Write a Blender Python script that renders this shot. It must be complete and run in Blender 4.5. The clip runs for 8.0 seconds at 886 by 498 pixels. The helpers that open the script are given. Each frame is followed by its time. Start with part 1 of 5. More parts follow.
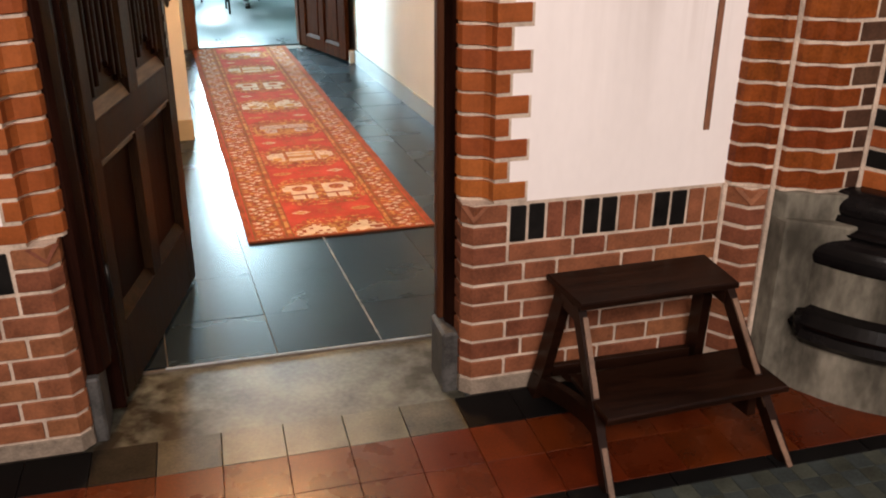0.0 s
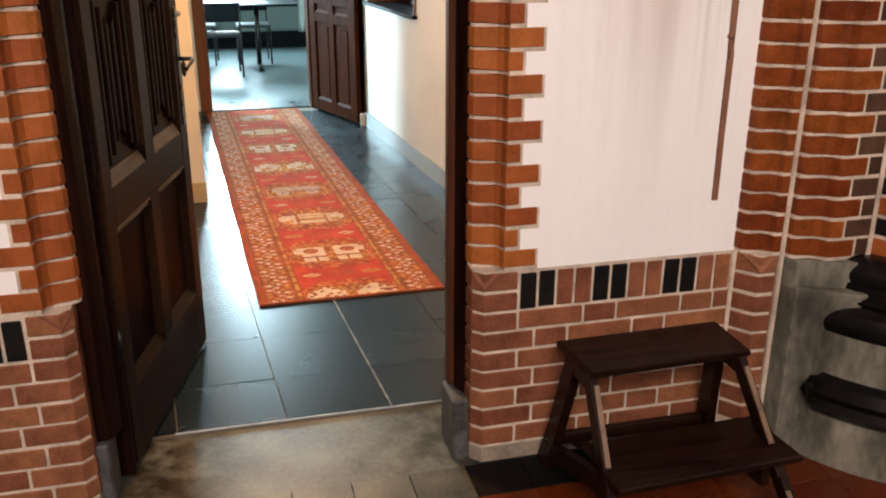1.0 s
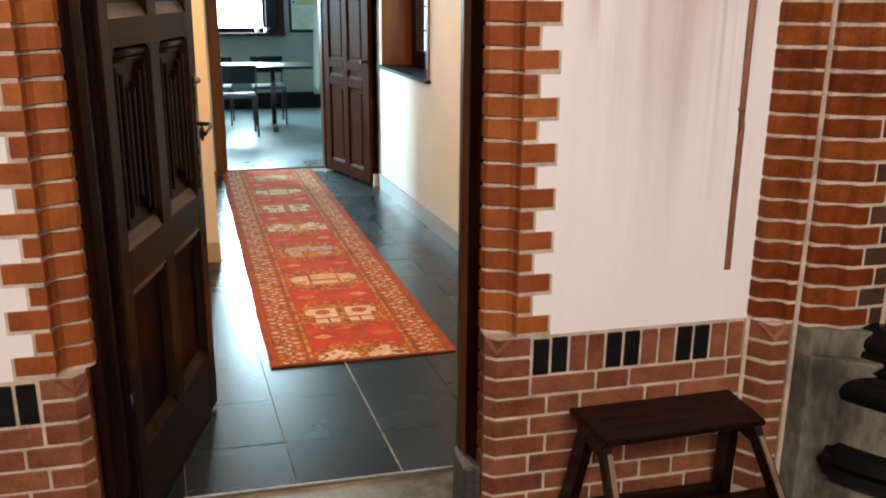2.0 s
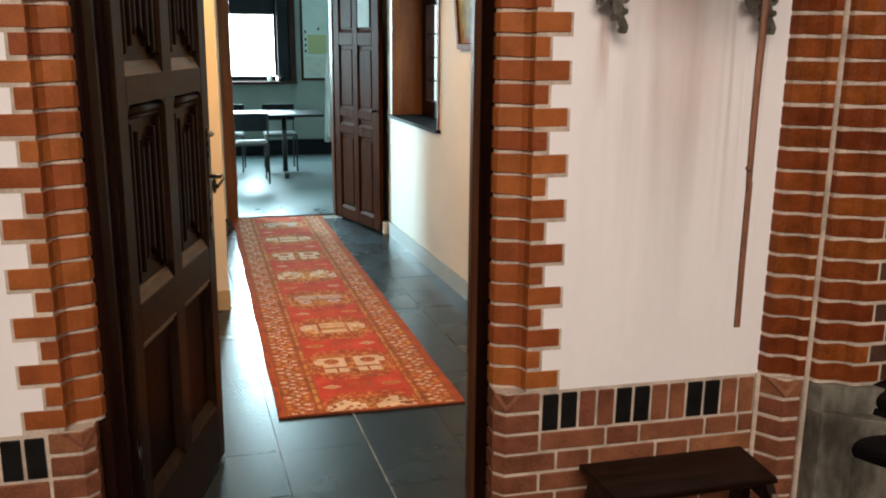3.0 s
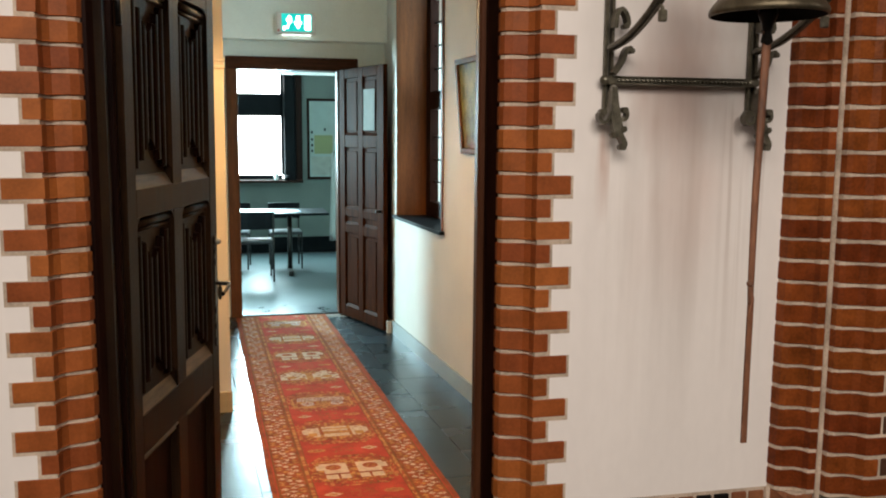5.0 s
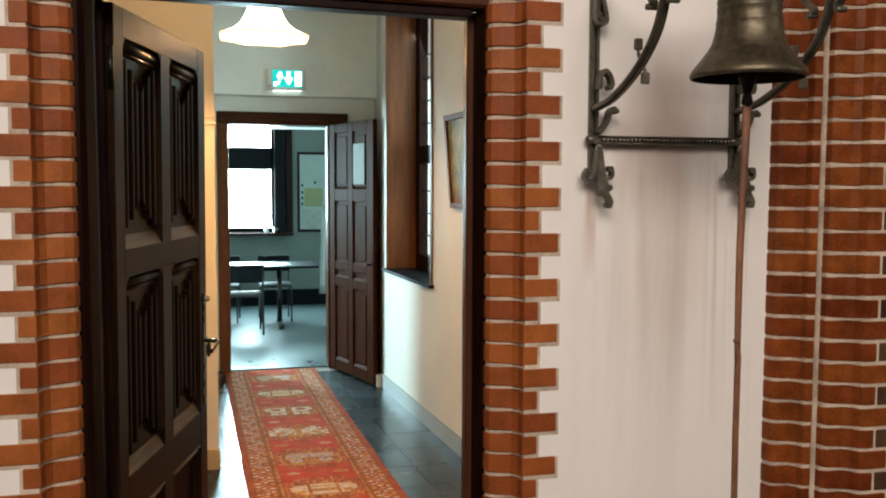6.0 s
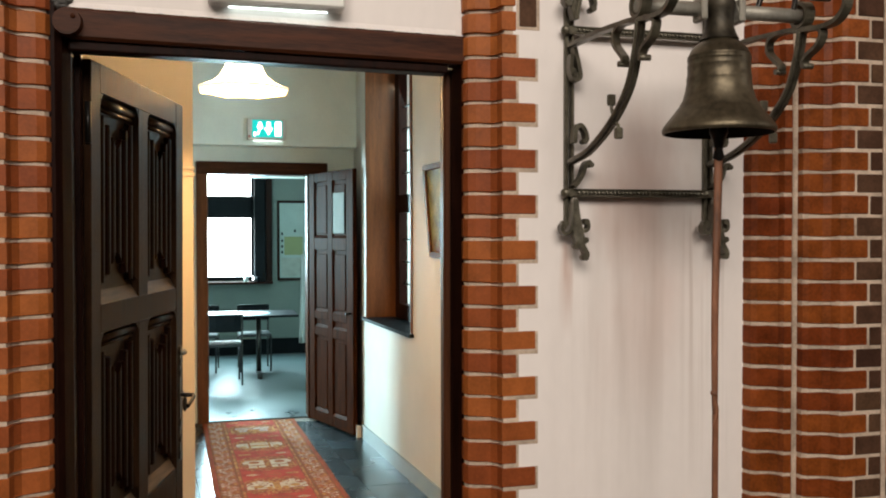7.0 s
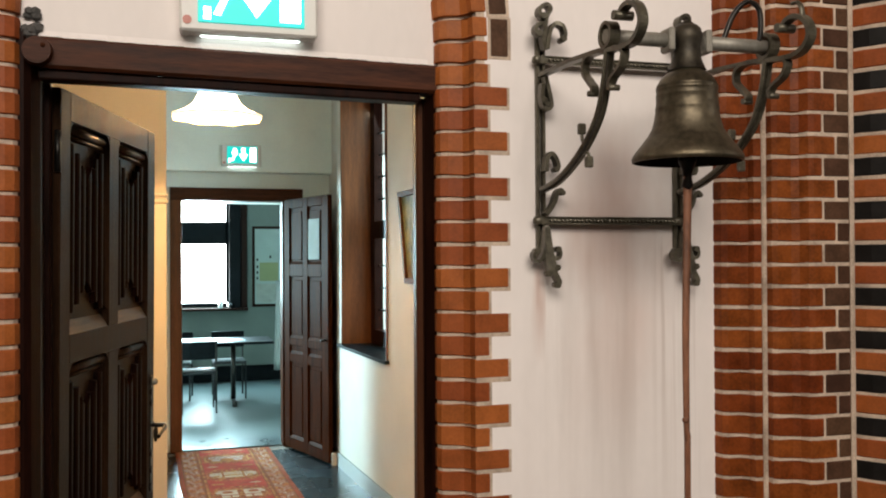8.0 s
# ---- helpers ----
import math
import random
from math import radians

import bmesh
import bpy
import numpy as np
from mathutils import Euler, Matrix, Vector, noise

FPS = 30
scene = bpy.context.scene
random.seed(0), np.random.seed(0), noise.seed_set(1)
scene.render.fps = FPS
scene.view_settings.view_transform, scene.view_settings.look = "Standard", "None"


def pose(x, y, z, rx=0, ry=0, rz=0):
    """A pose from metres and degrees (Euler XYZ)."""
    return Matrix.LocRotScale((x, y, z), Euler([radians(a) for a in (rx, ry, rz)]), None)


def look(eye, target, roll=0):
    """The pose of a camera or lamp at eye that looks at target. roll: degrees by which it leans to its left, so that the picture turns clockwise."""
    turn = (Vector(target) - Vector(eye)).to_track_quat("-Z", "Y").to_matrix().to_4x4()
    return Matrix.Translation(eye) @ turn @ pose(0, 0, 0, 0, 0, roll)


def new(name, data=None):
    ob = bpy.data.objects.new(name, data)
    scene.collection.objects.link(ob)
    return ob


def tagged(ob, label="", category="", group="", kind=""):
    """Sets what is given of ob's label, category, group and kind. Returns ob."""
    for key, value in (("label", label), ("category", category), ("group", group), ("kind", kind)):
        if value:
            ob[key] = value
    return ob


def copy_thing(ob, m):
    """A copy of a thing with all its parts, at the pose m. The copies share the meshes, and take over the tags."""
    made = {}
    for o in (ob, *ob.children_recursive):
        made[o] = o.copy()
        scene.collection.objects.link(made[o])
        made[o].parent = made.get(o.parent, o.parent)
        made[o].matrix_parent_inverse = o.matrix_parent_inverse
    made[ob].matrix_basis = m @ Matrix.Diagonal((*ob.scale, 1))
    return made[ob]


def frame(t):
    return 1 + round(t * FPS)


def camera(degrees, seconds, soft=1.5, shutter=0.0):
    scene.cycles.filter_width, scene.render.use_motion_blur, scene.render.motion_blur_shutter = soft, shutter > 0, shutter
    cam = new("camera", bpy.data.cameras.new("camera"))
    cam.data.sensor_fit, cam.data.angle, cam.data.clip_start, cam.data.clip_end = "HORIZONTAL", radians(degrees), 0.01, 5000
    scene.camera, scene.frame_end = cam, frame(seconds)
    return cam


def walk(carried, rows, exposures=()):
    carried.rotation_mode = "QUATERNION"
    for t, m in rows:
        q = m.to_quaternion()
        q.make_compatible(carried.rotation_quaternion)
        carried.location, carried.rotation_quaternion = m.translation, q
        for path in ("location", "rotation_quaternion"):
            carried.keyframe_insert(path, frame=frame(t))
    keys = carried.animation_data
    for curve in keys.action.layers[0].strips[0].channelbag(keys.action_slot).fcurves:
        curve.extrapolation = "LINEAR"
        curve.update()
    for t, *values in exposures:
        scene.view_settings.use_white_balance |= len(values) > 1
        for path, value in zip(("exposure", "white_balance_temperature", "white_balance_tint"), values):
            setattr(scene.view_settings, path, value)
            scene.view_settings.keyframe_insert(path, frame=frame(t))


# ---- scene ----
cam = camera(53.5, 8.0, soft=2.0)
PATH = [
    (0, (0.054, -0.017, 1.539), (0.527, 1.75, 0.731), 0.2),
    (0.5, (0.051, -0.016, 1.558), (0.531, 1.776, 0.809), 0.3),
    (1, (0.048, -0.02, 1.572), (0.513, 1.799, 0.884), 0.1),
    (1.5, (0.045, -0.023, 1.59), (0.509, 1.818, 0.961), 0.1),
    (1.7, (0.041, -0.023, 1.593), (0.501, 1.829, 0.992), 0.2),
    (3, (0.037, -0.026, 1.63), (0.474, 1.869, 1.163), 0.4),
    (3.5, (0.039, -0.026, 1.645), (0.484, 1.88, 1.236), 0.2),
    (4, (0.036, -0.03, 1.656), (0.47, 1.889, 1.299), 0.4),
    (4.5, (0.035, -0.034, 1.666), (0.465, 1.894, 1.356), 0.3),
    (4.7, (0.033, -0.033, 1.673), (0.463, 1.898, 1.383), 0.4),
    (6, (0.035, -0.047, 1.704), (0.495, 1.894, 1.56), 0.2),
    (6.5, (0.037, -0.049, 1.714), (0.512, 1.892, 1.626), 0.2),
    (7, (0.043, -0.053, 1.723), (0.546, 1.882, 1.684), -0.1),
    (7.5, (0.048, -0.055, 1.728), (0.583, 1.872, 1.723), -0.2),
    (8, (0.054, -0.057, 1.732), (0.608, 1.865, 1.749), -0.3),
]
walk(cam, [(t, look(eye, target, roll)) for t, eye, target, roll in PATH],
     exposures=[(0, 0.24, 6500, 20), (1.5, 0.10, 6500, 18), (3, -0.17, 6500, 14), (4.5, -0.29, 6500, 10), (8, -0.21, 6500, 10)])

# ---------------------------------------------------------------- light
world = bpy.data.worlds.new("sky")
world.use_nodes = True
scene.world = world
wn = world.node_tree.nodes
sky = wn.new("ShaderNodeTexSky")
sky.sky_type, sky.sun_disc = "NISHITA", False
sky.sun_elevation, sky.sun_rotation = radians(35), radians(200)
world.node_tree.links.new(sky.outputs[0], wn["Background"].inputs[0])
wn["Background"].inputs[1].default_value = 0.12


def area_lamp(name, eye, target, sx, sy, watts, colour, spread=180):
    data = bpy.data.lights.new(name, "AREA")
    data.shape, data.size, data.size_y, data.energy, data.color = "RECTANGLE", sx, sy, watts, colour
    data.spread = radians(spread)
    ob = new(name, data)
    ob.matrix_world = look(eye, target)
    return ob


def point_lamp(name, at, radius, watts, colour):
    data = bpy.data.lights.new(name, "POINT")
    data.shadow_soft_size, data.energy, data.color = radius, watts, colour
    ob = new(name, data)
    ob.location = at
    return ob


COOL, WARM, TUNGSTEN = (0.56, 0.91, 1.0), (1.0, 0.90, 0.775), (1.0, 0.55, 0.20)
# daylight in the window openings; narrow beam added for the hall wall's cool patch
area_lamp("window_light_room", (0.14, 12.38, 1.86), (0.14, 9.0, 0.9), 0.76, 1.4, 420, COOL)
area_lamp("window_light_room_middle", (-1.26, 12.38, 1.86), (-0.4, 9.0, 0.9), 1.9, 1.4, 140, COOL)
area_lamp("wall_patch_beam", (-2.66, 12.38, 1.86), (1.2, 6.6, 0.7), 0.42, 1.4, 160, COOL, 60)
area_lamp("window_light_hall", (1.86, 6.46, 2.05), (0.4, 6.34, 1.5), 1.3, 1.9, 60, COOL)
# church light added behind and beside the viewer, in assumed, unseen windows
area_lamp("unseen_light_nave", (-0.7, -4.86, 5.4), (0.6, 2.2, 1.2), 6.0, 2.9, 630, WARM)
area_lamp("unseen_light_east", (6.88, -1.0, 3.4), (0.9, 2.2, 1.0), 2.0, 1.8, 40, WARM)
# bulb of the hall pendant
point_lamp("bulb_light", (0.18, 4.2, 2.442), 0.03, 120, TUNGSTEN)


# ---------------------------------------------------------------- materials
def material(name, colour, rough=0.6, metal=0.0, vary=0.15, scale=8.0, bump=0.15, fine=120.0, tint=None, random_amount=0.0, stretch=(1, 1, 1), spec=0.5, rough_vary=0.1):
    """Two scales of noise over a base colour, a fine relief, and a shift by object."""
    m = bpy.data.materials.new(name)
    m.use_nodes = True
    nt = m.node_tree
    n, l = nt.nodes, nt.links
    b = n["Principled BSDF"]
    b.inputs["Metallic"].default_value = metal
    b.inputs["Specular IOR Level"].default_value = spec
    tc = n.new("ShaderNodeTexCoord")
    mp = n.new("ShaderNodeMapping")
    mp.inputs["Scale"].default_value = stretch
    info = n.new("ShaderNodeObjectInfo")
    add = n.new("ShaderNodeVectorMath")
    add.operation = "ADD"
    mul = n.new("ShaderNodeMath")
    mul.operation, mul.inputs[1].default_value = "MULTIPLY", 37.0
    l.new(info.outputs["Random"], mul.inputs[0])
    l.new(tc.outputs["Object"], add.inputs[0])
    l.new(mul.outputs[0], add.inputs[1])
    l.new(add.outputs[0], mp.inputs[0])
    big = n.new("ShaderNodeTexNoise")
    big.inputs["Scale"].default_value, big.inputs["Detail"].default_value = scale, 5
    small = n.new("ShaderNodeTexNoise")
    small.inputs["Scale"].default_value, small.inputs["Detail"].default_value = fine, 3
    l.new(mp.outputs[0], big.inputs["Vector"])
    l.new(mp.outputs[0], small.inputs["Vector"])
    ramp = n.new("ShaderNodeMix")
    ramp.data_type = "RGBA"
    dark = [max(0, c * (1 - 1.6 * vary)) for c in colour]
    light = [min(1, c * (1 + 1.6 * vary)) for c in (tint or colour)]
    ramp.inputs["A"].default_value, ramp.inputs["B"].default_value = (*dark, 1), (*light, 1)
    mix = n.new("ShaderNodeMath")
    mix.operation, mix.inputs[1].default_value = "MULTIPLY_ADD", 0.65
    k = n.new("ShaderNodeMath")
    k.operation, k.inputs[1].default_value = "MULTIPLY", 0.35
    l.new(small.outputs["Fac"], k.inputs[0])
    l.new(big.outputs["Fac"], mix.inputs[0])
    l.new(k.outputs[0], mix.inputs[2])
    con = n.new("ShaderNodeMapRange")
    con.inputs[1].default_value, con.inputs[2].default_value = 0.32, 0.68
    l.new(mix.outputs[0], con.inputs[0])
    l.new(con.outputs[0], ramp.inputs["Factor"])
    out = ramp.outputs["Result"]
    if random_amount:
        hsv = n.new("ShaderNodeHueSaturation")
        mr = n.new("ShaderNodeMapRange")
        mr.inputs[3].default_value, mr.inputs[4].default_value = 1 - random_amount, 1 + random_amount
        l.new(info.outputs["Random"], mr.inputs[0])
        l.new(mr.outputs[0], hsv.inputs["Value"])
        hr = n.new("ShaderNodeMapRange")
        hr.inputs[3].default_value, hr.inputs[4].default_value = 0.5 - 0.03 * random_amount, 0.5 + 0.03 * random_amount
        l.new(info.outputs["Random"], hr.inputs[0])
        l.new(hr.outputs[0], hsv.inputs["Hue"])
        l.new(out, hsv.inputs["Color"])
        out = hsv.outputs[0]
    l.new(out, b.inputs["Base Color"])
    rr = n.new("ShaderNodeMapRange")
    rr.inputs[3].default_value, rr.inputs[4].default_value = max(0.02, rough - rough_vary), min(1, rough + rough_vary)
    l.new(big.outputs["Fac"], rr.inputs[0])
    l.new(rr.outputs[0], b.inputs["Roughness"])
    if bump:
        bp = n.new("ShaderNodeBump")
        bp.inputs["Strength"].default_value, bp.inputs["Distance"].default_value = bump, 0.004
        l.new(mix.outputs[0], bp.inputs["Height"])
        l.new(bp.outputs[0], b.inputs["Normal"])
    return m


def glowing(name, colour, strength):
    m = bpy.data.materials.new(name)
    m.use_nodes = True
    b = m.node_tree.nodes["Principled BSDF"]
    b.inputs["Base Color"].default_value = (*colour, 1)
    b.inputs["Emission Color"].default_value = (*colour, 1)
    b.inputs["Emission Strength"].default_value = strength
    b.inputs["Roughness"].default_value = 0.4
    return m


BRICK = material("orange_brick", (0.275, 0.072, 0.017), 0.5, vary=0.17, scale=14, bump=0.3, random_amount=0.18, rough_vary=0.12, spec=0.2)
# darker copy of the orange brick, to dim the right-hand pier
PIERBRICK = material("dimmed_pier_brick", (0.165, 0.0375, 0.0085), 0.40, vary=0.3, scale=14, bump=0.35, random_amount=0.2, rough_vary=0.12, spec=0.12)
DADO = material("rose_brick", (0.195, 0.069, 0.033), 0.65, vary=0.25, scale=14, bump=0.4, random_amount=0.24, spec=0.15)
PURPLE = material("purple_brick", (0.070, 0.034, 0.020), 0.6, vary=0.25, scale=18, bump=0.3, random_amount=0.25, spec=0.12)
BLACK_BRICK = material("black_glazed_brick", (0.0085, 0.0072, 0.0066), 0.4, vary=0.3, scale=20, bump=0.2, random_amount=0.2, spec=0.22)
MORTAR = material("mortar", (0.50, 0.39, 0.305), 0.9, vary=0.24, scale=12, bump=0.7, fine=150, spec=0.1)
PLASTER = material("white_plaster", (0.83, 0.765, 0.735), 0.85, vary=0.022, scale=1.6, bump=0.12, fine=30, stretch=(1.4, 1, 0.6), spec=0.2)
CREAM = material("cream_wall_paint", (0.56, 0.53, 0.475), 0.7, vary=0.04, scale=3, bump=0.1, spec=0.2)
GREENWHITE = material("pale_green_wall_paint", (0.80, 0.86, 0.80), 0.7, vary=0.05, scale=3, bump=0.1, spec=0.2)
# darker copy of the GREENWHITE paint, to keep the back room dim
ROOMWALL = material("dimmed_pale_green_paint", (0.105, 0.128, 0.118), 0.7, vary=0.06, scale=3, bump=0.1, spec=0.1)
PLINTH = material("sandy_plinth_stone", (0.21, 0.165, 0.125), 0.8, vary=0.3, scale=14, bump=0.5, spec=0.2)
PINE = material("golden_varnished_strip", (0.060, 0.021, 0.009), 0.48, vary=0.2, scale=6, stretch=(6, 6, 0.5), spec=0.10)
EDGEGLINT = material("pale_edge_glint", (0.30, 0.33, 0.34), 0.4, metal=0.3, vary=0.25, scale=12)
FILLER = material("worn_joint_filler", (0.13, 0.125, 0.11), 0.7, vary=0.5, scale=30)
BASEGREY = material("grey_painted_baseboard", (0.23, 0.255, 0.25), 0.5, vary=0.08, scale=6)
BASECREAM = material("ochre_baseboard", (0.36, 0.28, 0.17), 0.6, vary=0.1, scale=6)
FRAMEWOOD = material("dark_mahogany_stain", (0.0120, 0.0037, 0.0021), 0.42, vary=0.45, scale=7, bump=0.2, fine=60, stretch=(6, 6, 0.5), spec=0.05)
LINTELWOOD = material("mahogany_beam", (0.052, 0.0165, 0.0072), 0.42, vary=0.45, scale=7, bump=0.2, fine=60, stretch=(0.5, 6, 6), spec=0.1)
LEAFWOOD = material("dark_oak", (0.0200, 0.0094, 0.0045), 0.38, vary=0.55, scale=5, bump=0.2, fine=70, stretch=(7, 7, 0.5), spec=0.05)
# redder than LEAFWOOD, and darkened for the shade in the recessed panels
PANELWOOD = material("recess_darkened_oak", (0.0088, 0.0025, 0.0012), 0.42, vary=0.5, scale=6, bump=0.2, fine=70, stretch=(7, 7, 0.5), spec=0.03)
# paler oak: the light on ledges and beads is put into the colour
LITOAK = material("light_catching_oak", (0.115, 0.080, 0.052), 0.5, vary=0.3, scale=12, bump=0.2, stretch=(0.6, 6, 6), spec=0.15)
DOORWOOD = material("brown_door_varnish", (0.042, 0.0118, 0.0042), 0.5, vary=0.4, scale=6, bump=0.15, fine=60, stretch=(7, 7, 0.5), spec=0.005)
REVEALWOOD = material("red_brown_panel_wood", (0.115, 0.038, 0.012), 0.45, vary=0.35, scale=4, bump=0.1, fine=50, stretch=(5, 5, 0.4), spec=0.2)
STOOLWOOD = material("dark_worn_stool_wood", (0.0115, 0.0040, 0.0020), 0.36, vary=0.5, scale=6, bump=0.2, fine=60, stretch=(0.6, 6, 6), spec=0.15)
WORNWOOD = material("worn_edge_wood", (0.155, 0.085, 0.050), 0.5, vary=0.3, scale=14, bump=0.2)
SLATE = material("blue_black_slate", (0.0060, 0.0118, 0.0150), 0.27, vary=0.5, scale=2.0, bump=0.035, fine=26, random_amount=0.35, rough_vary=0.03, spec=0.32)
GREEN_TILE = material("grey_green_floor_tile", (0.046, 0.051, 0.040), 0.5, vary=0.3, scale=10, bump=0.2, random_amount=0.12, spec=0.15)
GROUT = material("sandy_grout", (0.115, 0.088, 0.062), 0.9, vary=0.25, scale=20)
SILLSTONE = material("worn_olive_stone", (0.078, 0.080, 0.062), 0.40, vary=0.42, scale=6, bump=0.3, fine=60, spec=0.5, rough_vary=0.04)
ORANGE_TILE = material("orange_floor_tile", (0.078, 0.0125, 0.0020), 0.28, vary=0.35, scale=5, bump=0.10, random_amount=0.12, spec=0.36, rough_vary=0.06)
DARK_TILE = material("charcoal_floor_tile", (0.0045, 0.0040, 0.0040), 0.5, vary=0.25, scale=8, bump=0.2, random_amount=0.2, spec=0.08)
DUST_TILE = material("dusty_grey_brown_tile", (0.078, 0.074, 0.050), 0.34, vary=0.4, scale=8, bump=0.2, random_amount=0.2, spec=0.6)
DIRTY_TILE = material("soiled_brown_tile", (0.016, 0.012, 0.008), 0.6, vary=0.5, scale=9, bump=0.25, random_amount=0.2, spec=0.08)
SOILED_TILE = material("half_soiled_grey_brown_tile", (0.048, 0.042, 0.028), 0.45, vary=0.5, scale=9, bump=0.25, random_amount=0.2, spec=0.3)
BLUE_TILE = material("grey_blue_floor_tile", (0.034, 0.042, 0.040), 0.5, vary=0.3, scale=10, bump=0.2, random_amount=0.12, spec=0.15)
GREYSTONE = material("weathered_grey_stone", (0.155, 0.139, 0.108), 0.8, vary=0.42, scale=5, bump=0.6, fine=45, stretch=(1, 1, 0.45), spec=0.12)
BLACKSTONE = material("polished_black_stone", (0.005, 0.0042, 0.0042), 0.22, vary=0.3, scale=9, bump=0.1, fine=60, spec=0.2)
FOOTSTONE = material("blue_grey_foot_stone", (0.058, 0.055, 0.051), 0.65, vary=0.45, scale=16, bump=0.5)
IRON = material("grey_painted_wrought_iron", (0.102, 0.090, 0.064), 0.38, metal=0.45, vary=0.35, scale=25, bump=0.3)
BRONZE = material("dark_patinated_bronze", (0.105, 0.084, 0.054), 0.44, metal=0.75, vary=0.4, scale=9, bump=0.15, fine=70)
CROWN = material("blackened_bronze", (0.050, 0.041, 0.028), 0.5, metal=0.6, vary=0.45, scale=16, bump=0.3, fine=70)
# near-black colour carries the shade inside the bell
HOLLOWBLACK = material("dull_black_hollow", (0.012, 0.010, 0.008), 0.9, vary=0.3, scale=20, spec=0.05)
BLACKIRON = material("blackened_iron", (0.02, 0.018, 0.016), 0.35, metal=0.7, vary=0.3, scale=20)
STEEL = material("worn_steel", (0.30, 0.28, 0.24), 0.55, metal=0.5, vary=0.15, scale=20)
LEATHER = material("brown_leather_strap", (0.185, 0.074, 0.037), 0.55, vary=0.35, scale=25, bump=0.4, stretch=(1, 1, 0.3))
WHITEPLASTIC = material("white_plastic", (0.72, 0.70, 0.66), 0.4, vary=0.03, scale=10, bump=0)
BLACKPLASTIC = material("black_furniture_laminate", (0.004, 0.005, 0.006), 0.45, vary=0.2, scale=10, spec=0.03)
SEATGREY = material("grey_upholstery", (0.009, 0.011, 0.013), 0.32, vary=0.12, scale=30, bump=0.1, spec=0.4)
CHROME = material("dark_metal_tube", (0.02, 0.02, 0.022), 0.4, metal=0.3, vary=0.05, scale=20, bump=0, spec=0.2)
LINO = material("grey_linoleum", (0.046, 0.062, 0.063), 0.33, vary=0.16, scale=2, bump=0, rough_vary=0.04)
STEPSTRIP = material("blue_grey_step_strip", (0.022, 0.036, 0.042), 0.3, vary=0.3, scale=6, bump=0.05)
PAPER = material("white_paper", (0.75, 0.76, 0.74), 0.8, vary=0.03, scale=10, bump=0)
YELLOWPAPER = material("pale_yellow_paper", (0.15, 0.17, 0.08), 0.8, vary=0.05, scale=10, bump=0)
# white paper darkened to look dim on the board and the far door
GREYPAPER = material("greyed_paper", (0.20, 0.22, 0.20), 0.8, vary=0.1, scale=10, bump=0)
BLUEPAPER = material("pale_blue_paper", (0.30, 0.42, 0.55), 0.7, vary=0.05, scale=10, bump=0)
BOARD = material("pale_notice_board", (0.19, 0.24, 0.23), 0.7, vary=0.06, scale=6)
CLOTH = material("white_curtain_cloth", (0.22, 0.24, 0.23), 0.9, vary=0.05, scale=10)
CEILING = material("ceiling_paint", (0.40, 0.38, 0.34), 0.8, vary=0.03, scale=3)
NAVEPLASTER = material("nave_plaster", (0.26, 0.22, 0.18), 0.8, vary=0.06, scale=2)
NAVEBRICK = material("nave_brick_far", (0.14, 0.06, 0.035), 0.7, vary=0.2, scale=5)
SHADE = glowing("lit_lamp_shade", (1.0, 0.66, 0.32), 50.0)
SHADE_RIM = glowing("lit_shade_rim", (1.0, 0.74, 0.40), 2.2)
DAYLIGHT_SIDE = glowing("daylight_behind_leaded_glass", (0.90, 0.98, 1.0), 3.0)
FRINGE = material("lamp_shade_trim", (0.55, 0.40, 0.2), 0.8, vary=0.1, scale=40)
SIGNTEAL = glowing("lit_teal_sign", (0.0, 0.42, 0.38), 1.5)
SIGNWHITE = glowing("lit_white_sign", (0.85, 1.0, 0.95), 7.0)
DAYLIGHT = glowing("overcast_daylight", (0.90, 0.98, 1.0), 20.0)
RINGRED = material("faded_red_ring", (0.55, 0.22, 0.18), 0.5, vary=0.1, scale=20)
GILT = material("brown_gilt_frame", (0.085, 0.034, 0.011), 0.5, vary=0.25, scale=30, spec=0.02)
CANVAS = material("dark_landscape_canvas", (0.040, 0.110, 0.115), 0.6, vary=0.45, scale=7, bump=0.1, tint=(0.17, 0.165, 0.06), spec=0.1)
RUG_RED = material("rug_red_wool", (0.33, 0.043, 0.022), 0.95, vary=0.22, scale=10, bump=0.5, fine=260, spec=0.05)
RUG_RUST = material("rug_rust_wool", (0.21, 0.050, 0.019), 0.95, vary=0.22, scale=12, bump=0.5, fine=260, spec=0.05)
RUG_BROWN = material("rug_brown_wool", (0.175, 0.060, 0.018), 0.95, vary=0.2, scale=12, bump=0.5, fine=260, spec=0.05)
RUG_GOLD = material("rug_gold_wool", (0.35, 0.165, 0.046), 0.95, vary=0.22, scale=12, bump=0.5, fine=260, spec=0.05)
RUG_CREAM = material("rug_cream_wool", (0.44, 0.33, 0.23), 0.95, vary=0.18, scale=25, bump=0.5, fine=260, spec=0.1)
RUG_GREY = material("rug_grey_wool", (0.36, 0.30, 0.27), 0.95, vary=0.15, scale=12, bump=0.5, fine=260, spec=0.05)
RUG_ORANGE = material("rug_orange_wool", (0.26, 0.062, 0.022), 0.95, vary=0.22, scale=12, bump=0.5, fine=260, spec=0.05)


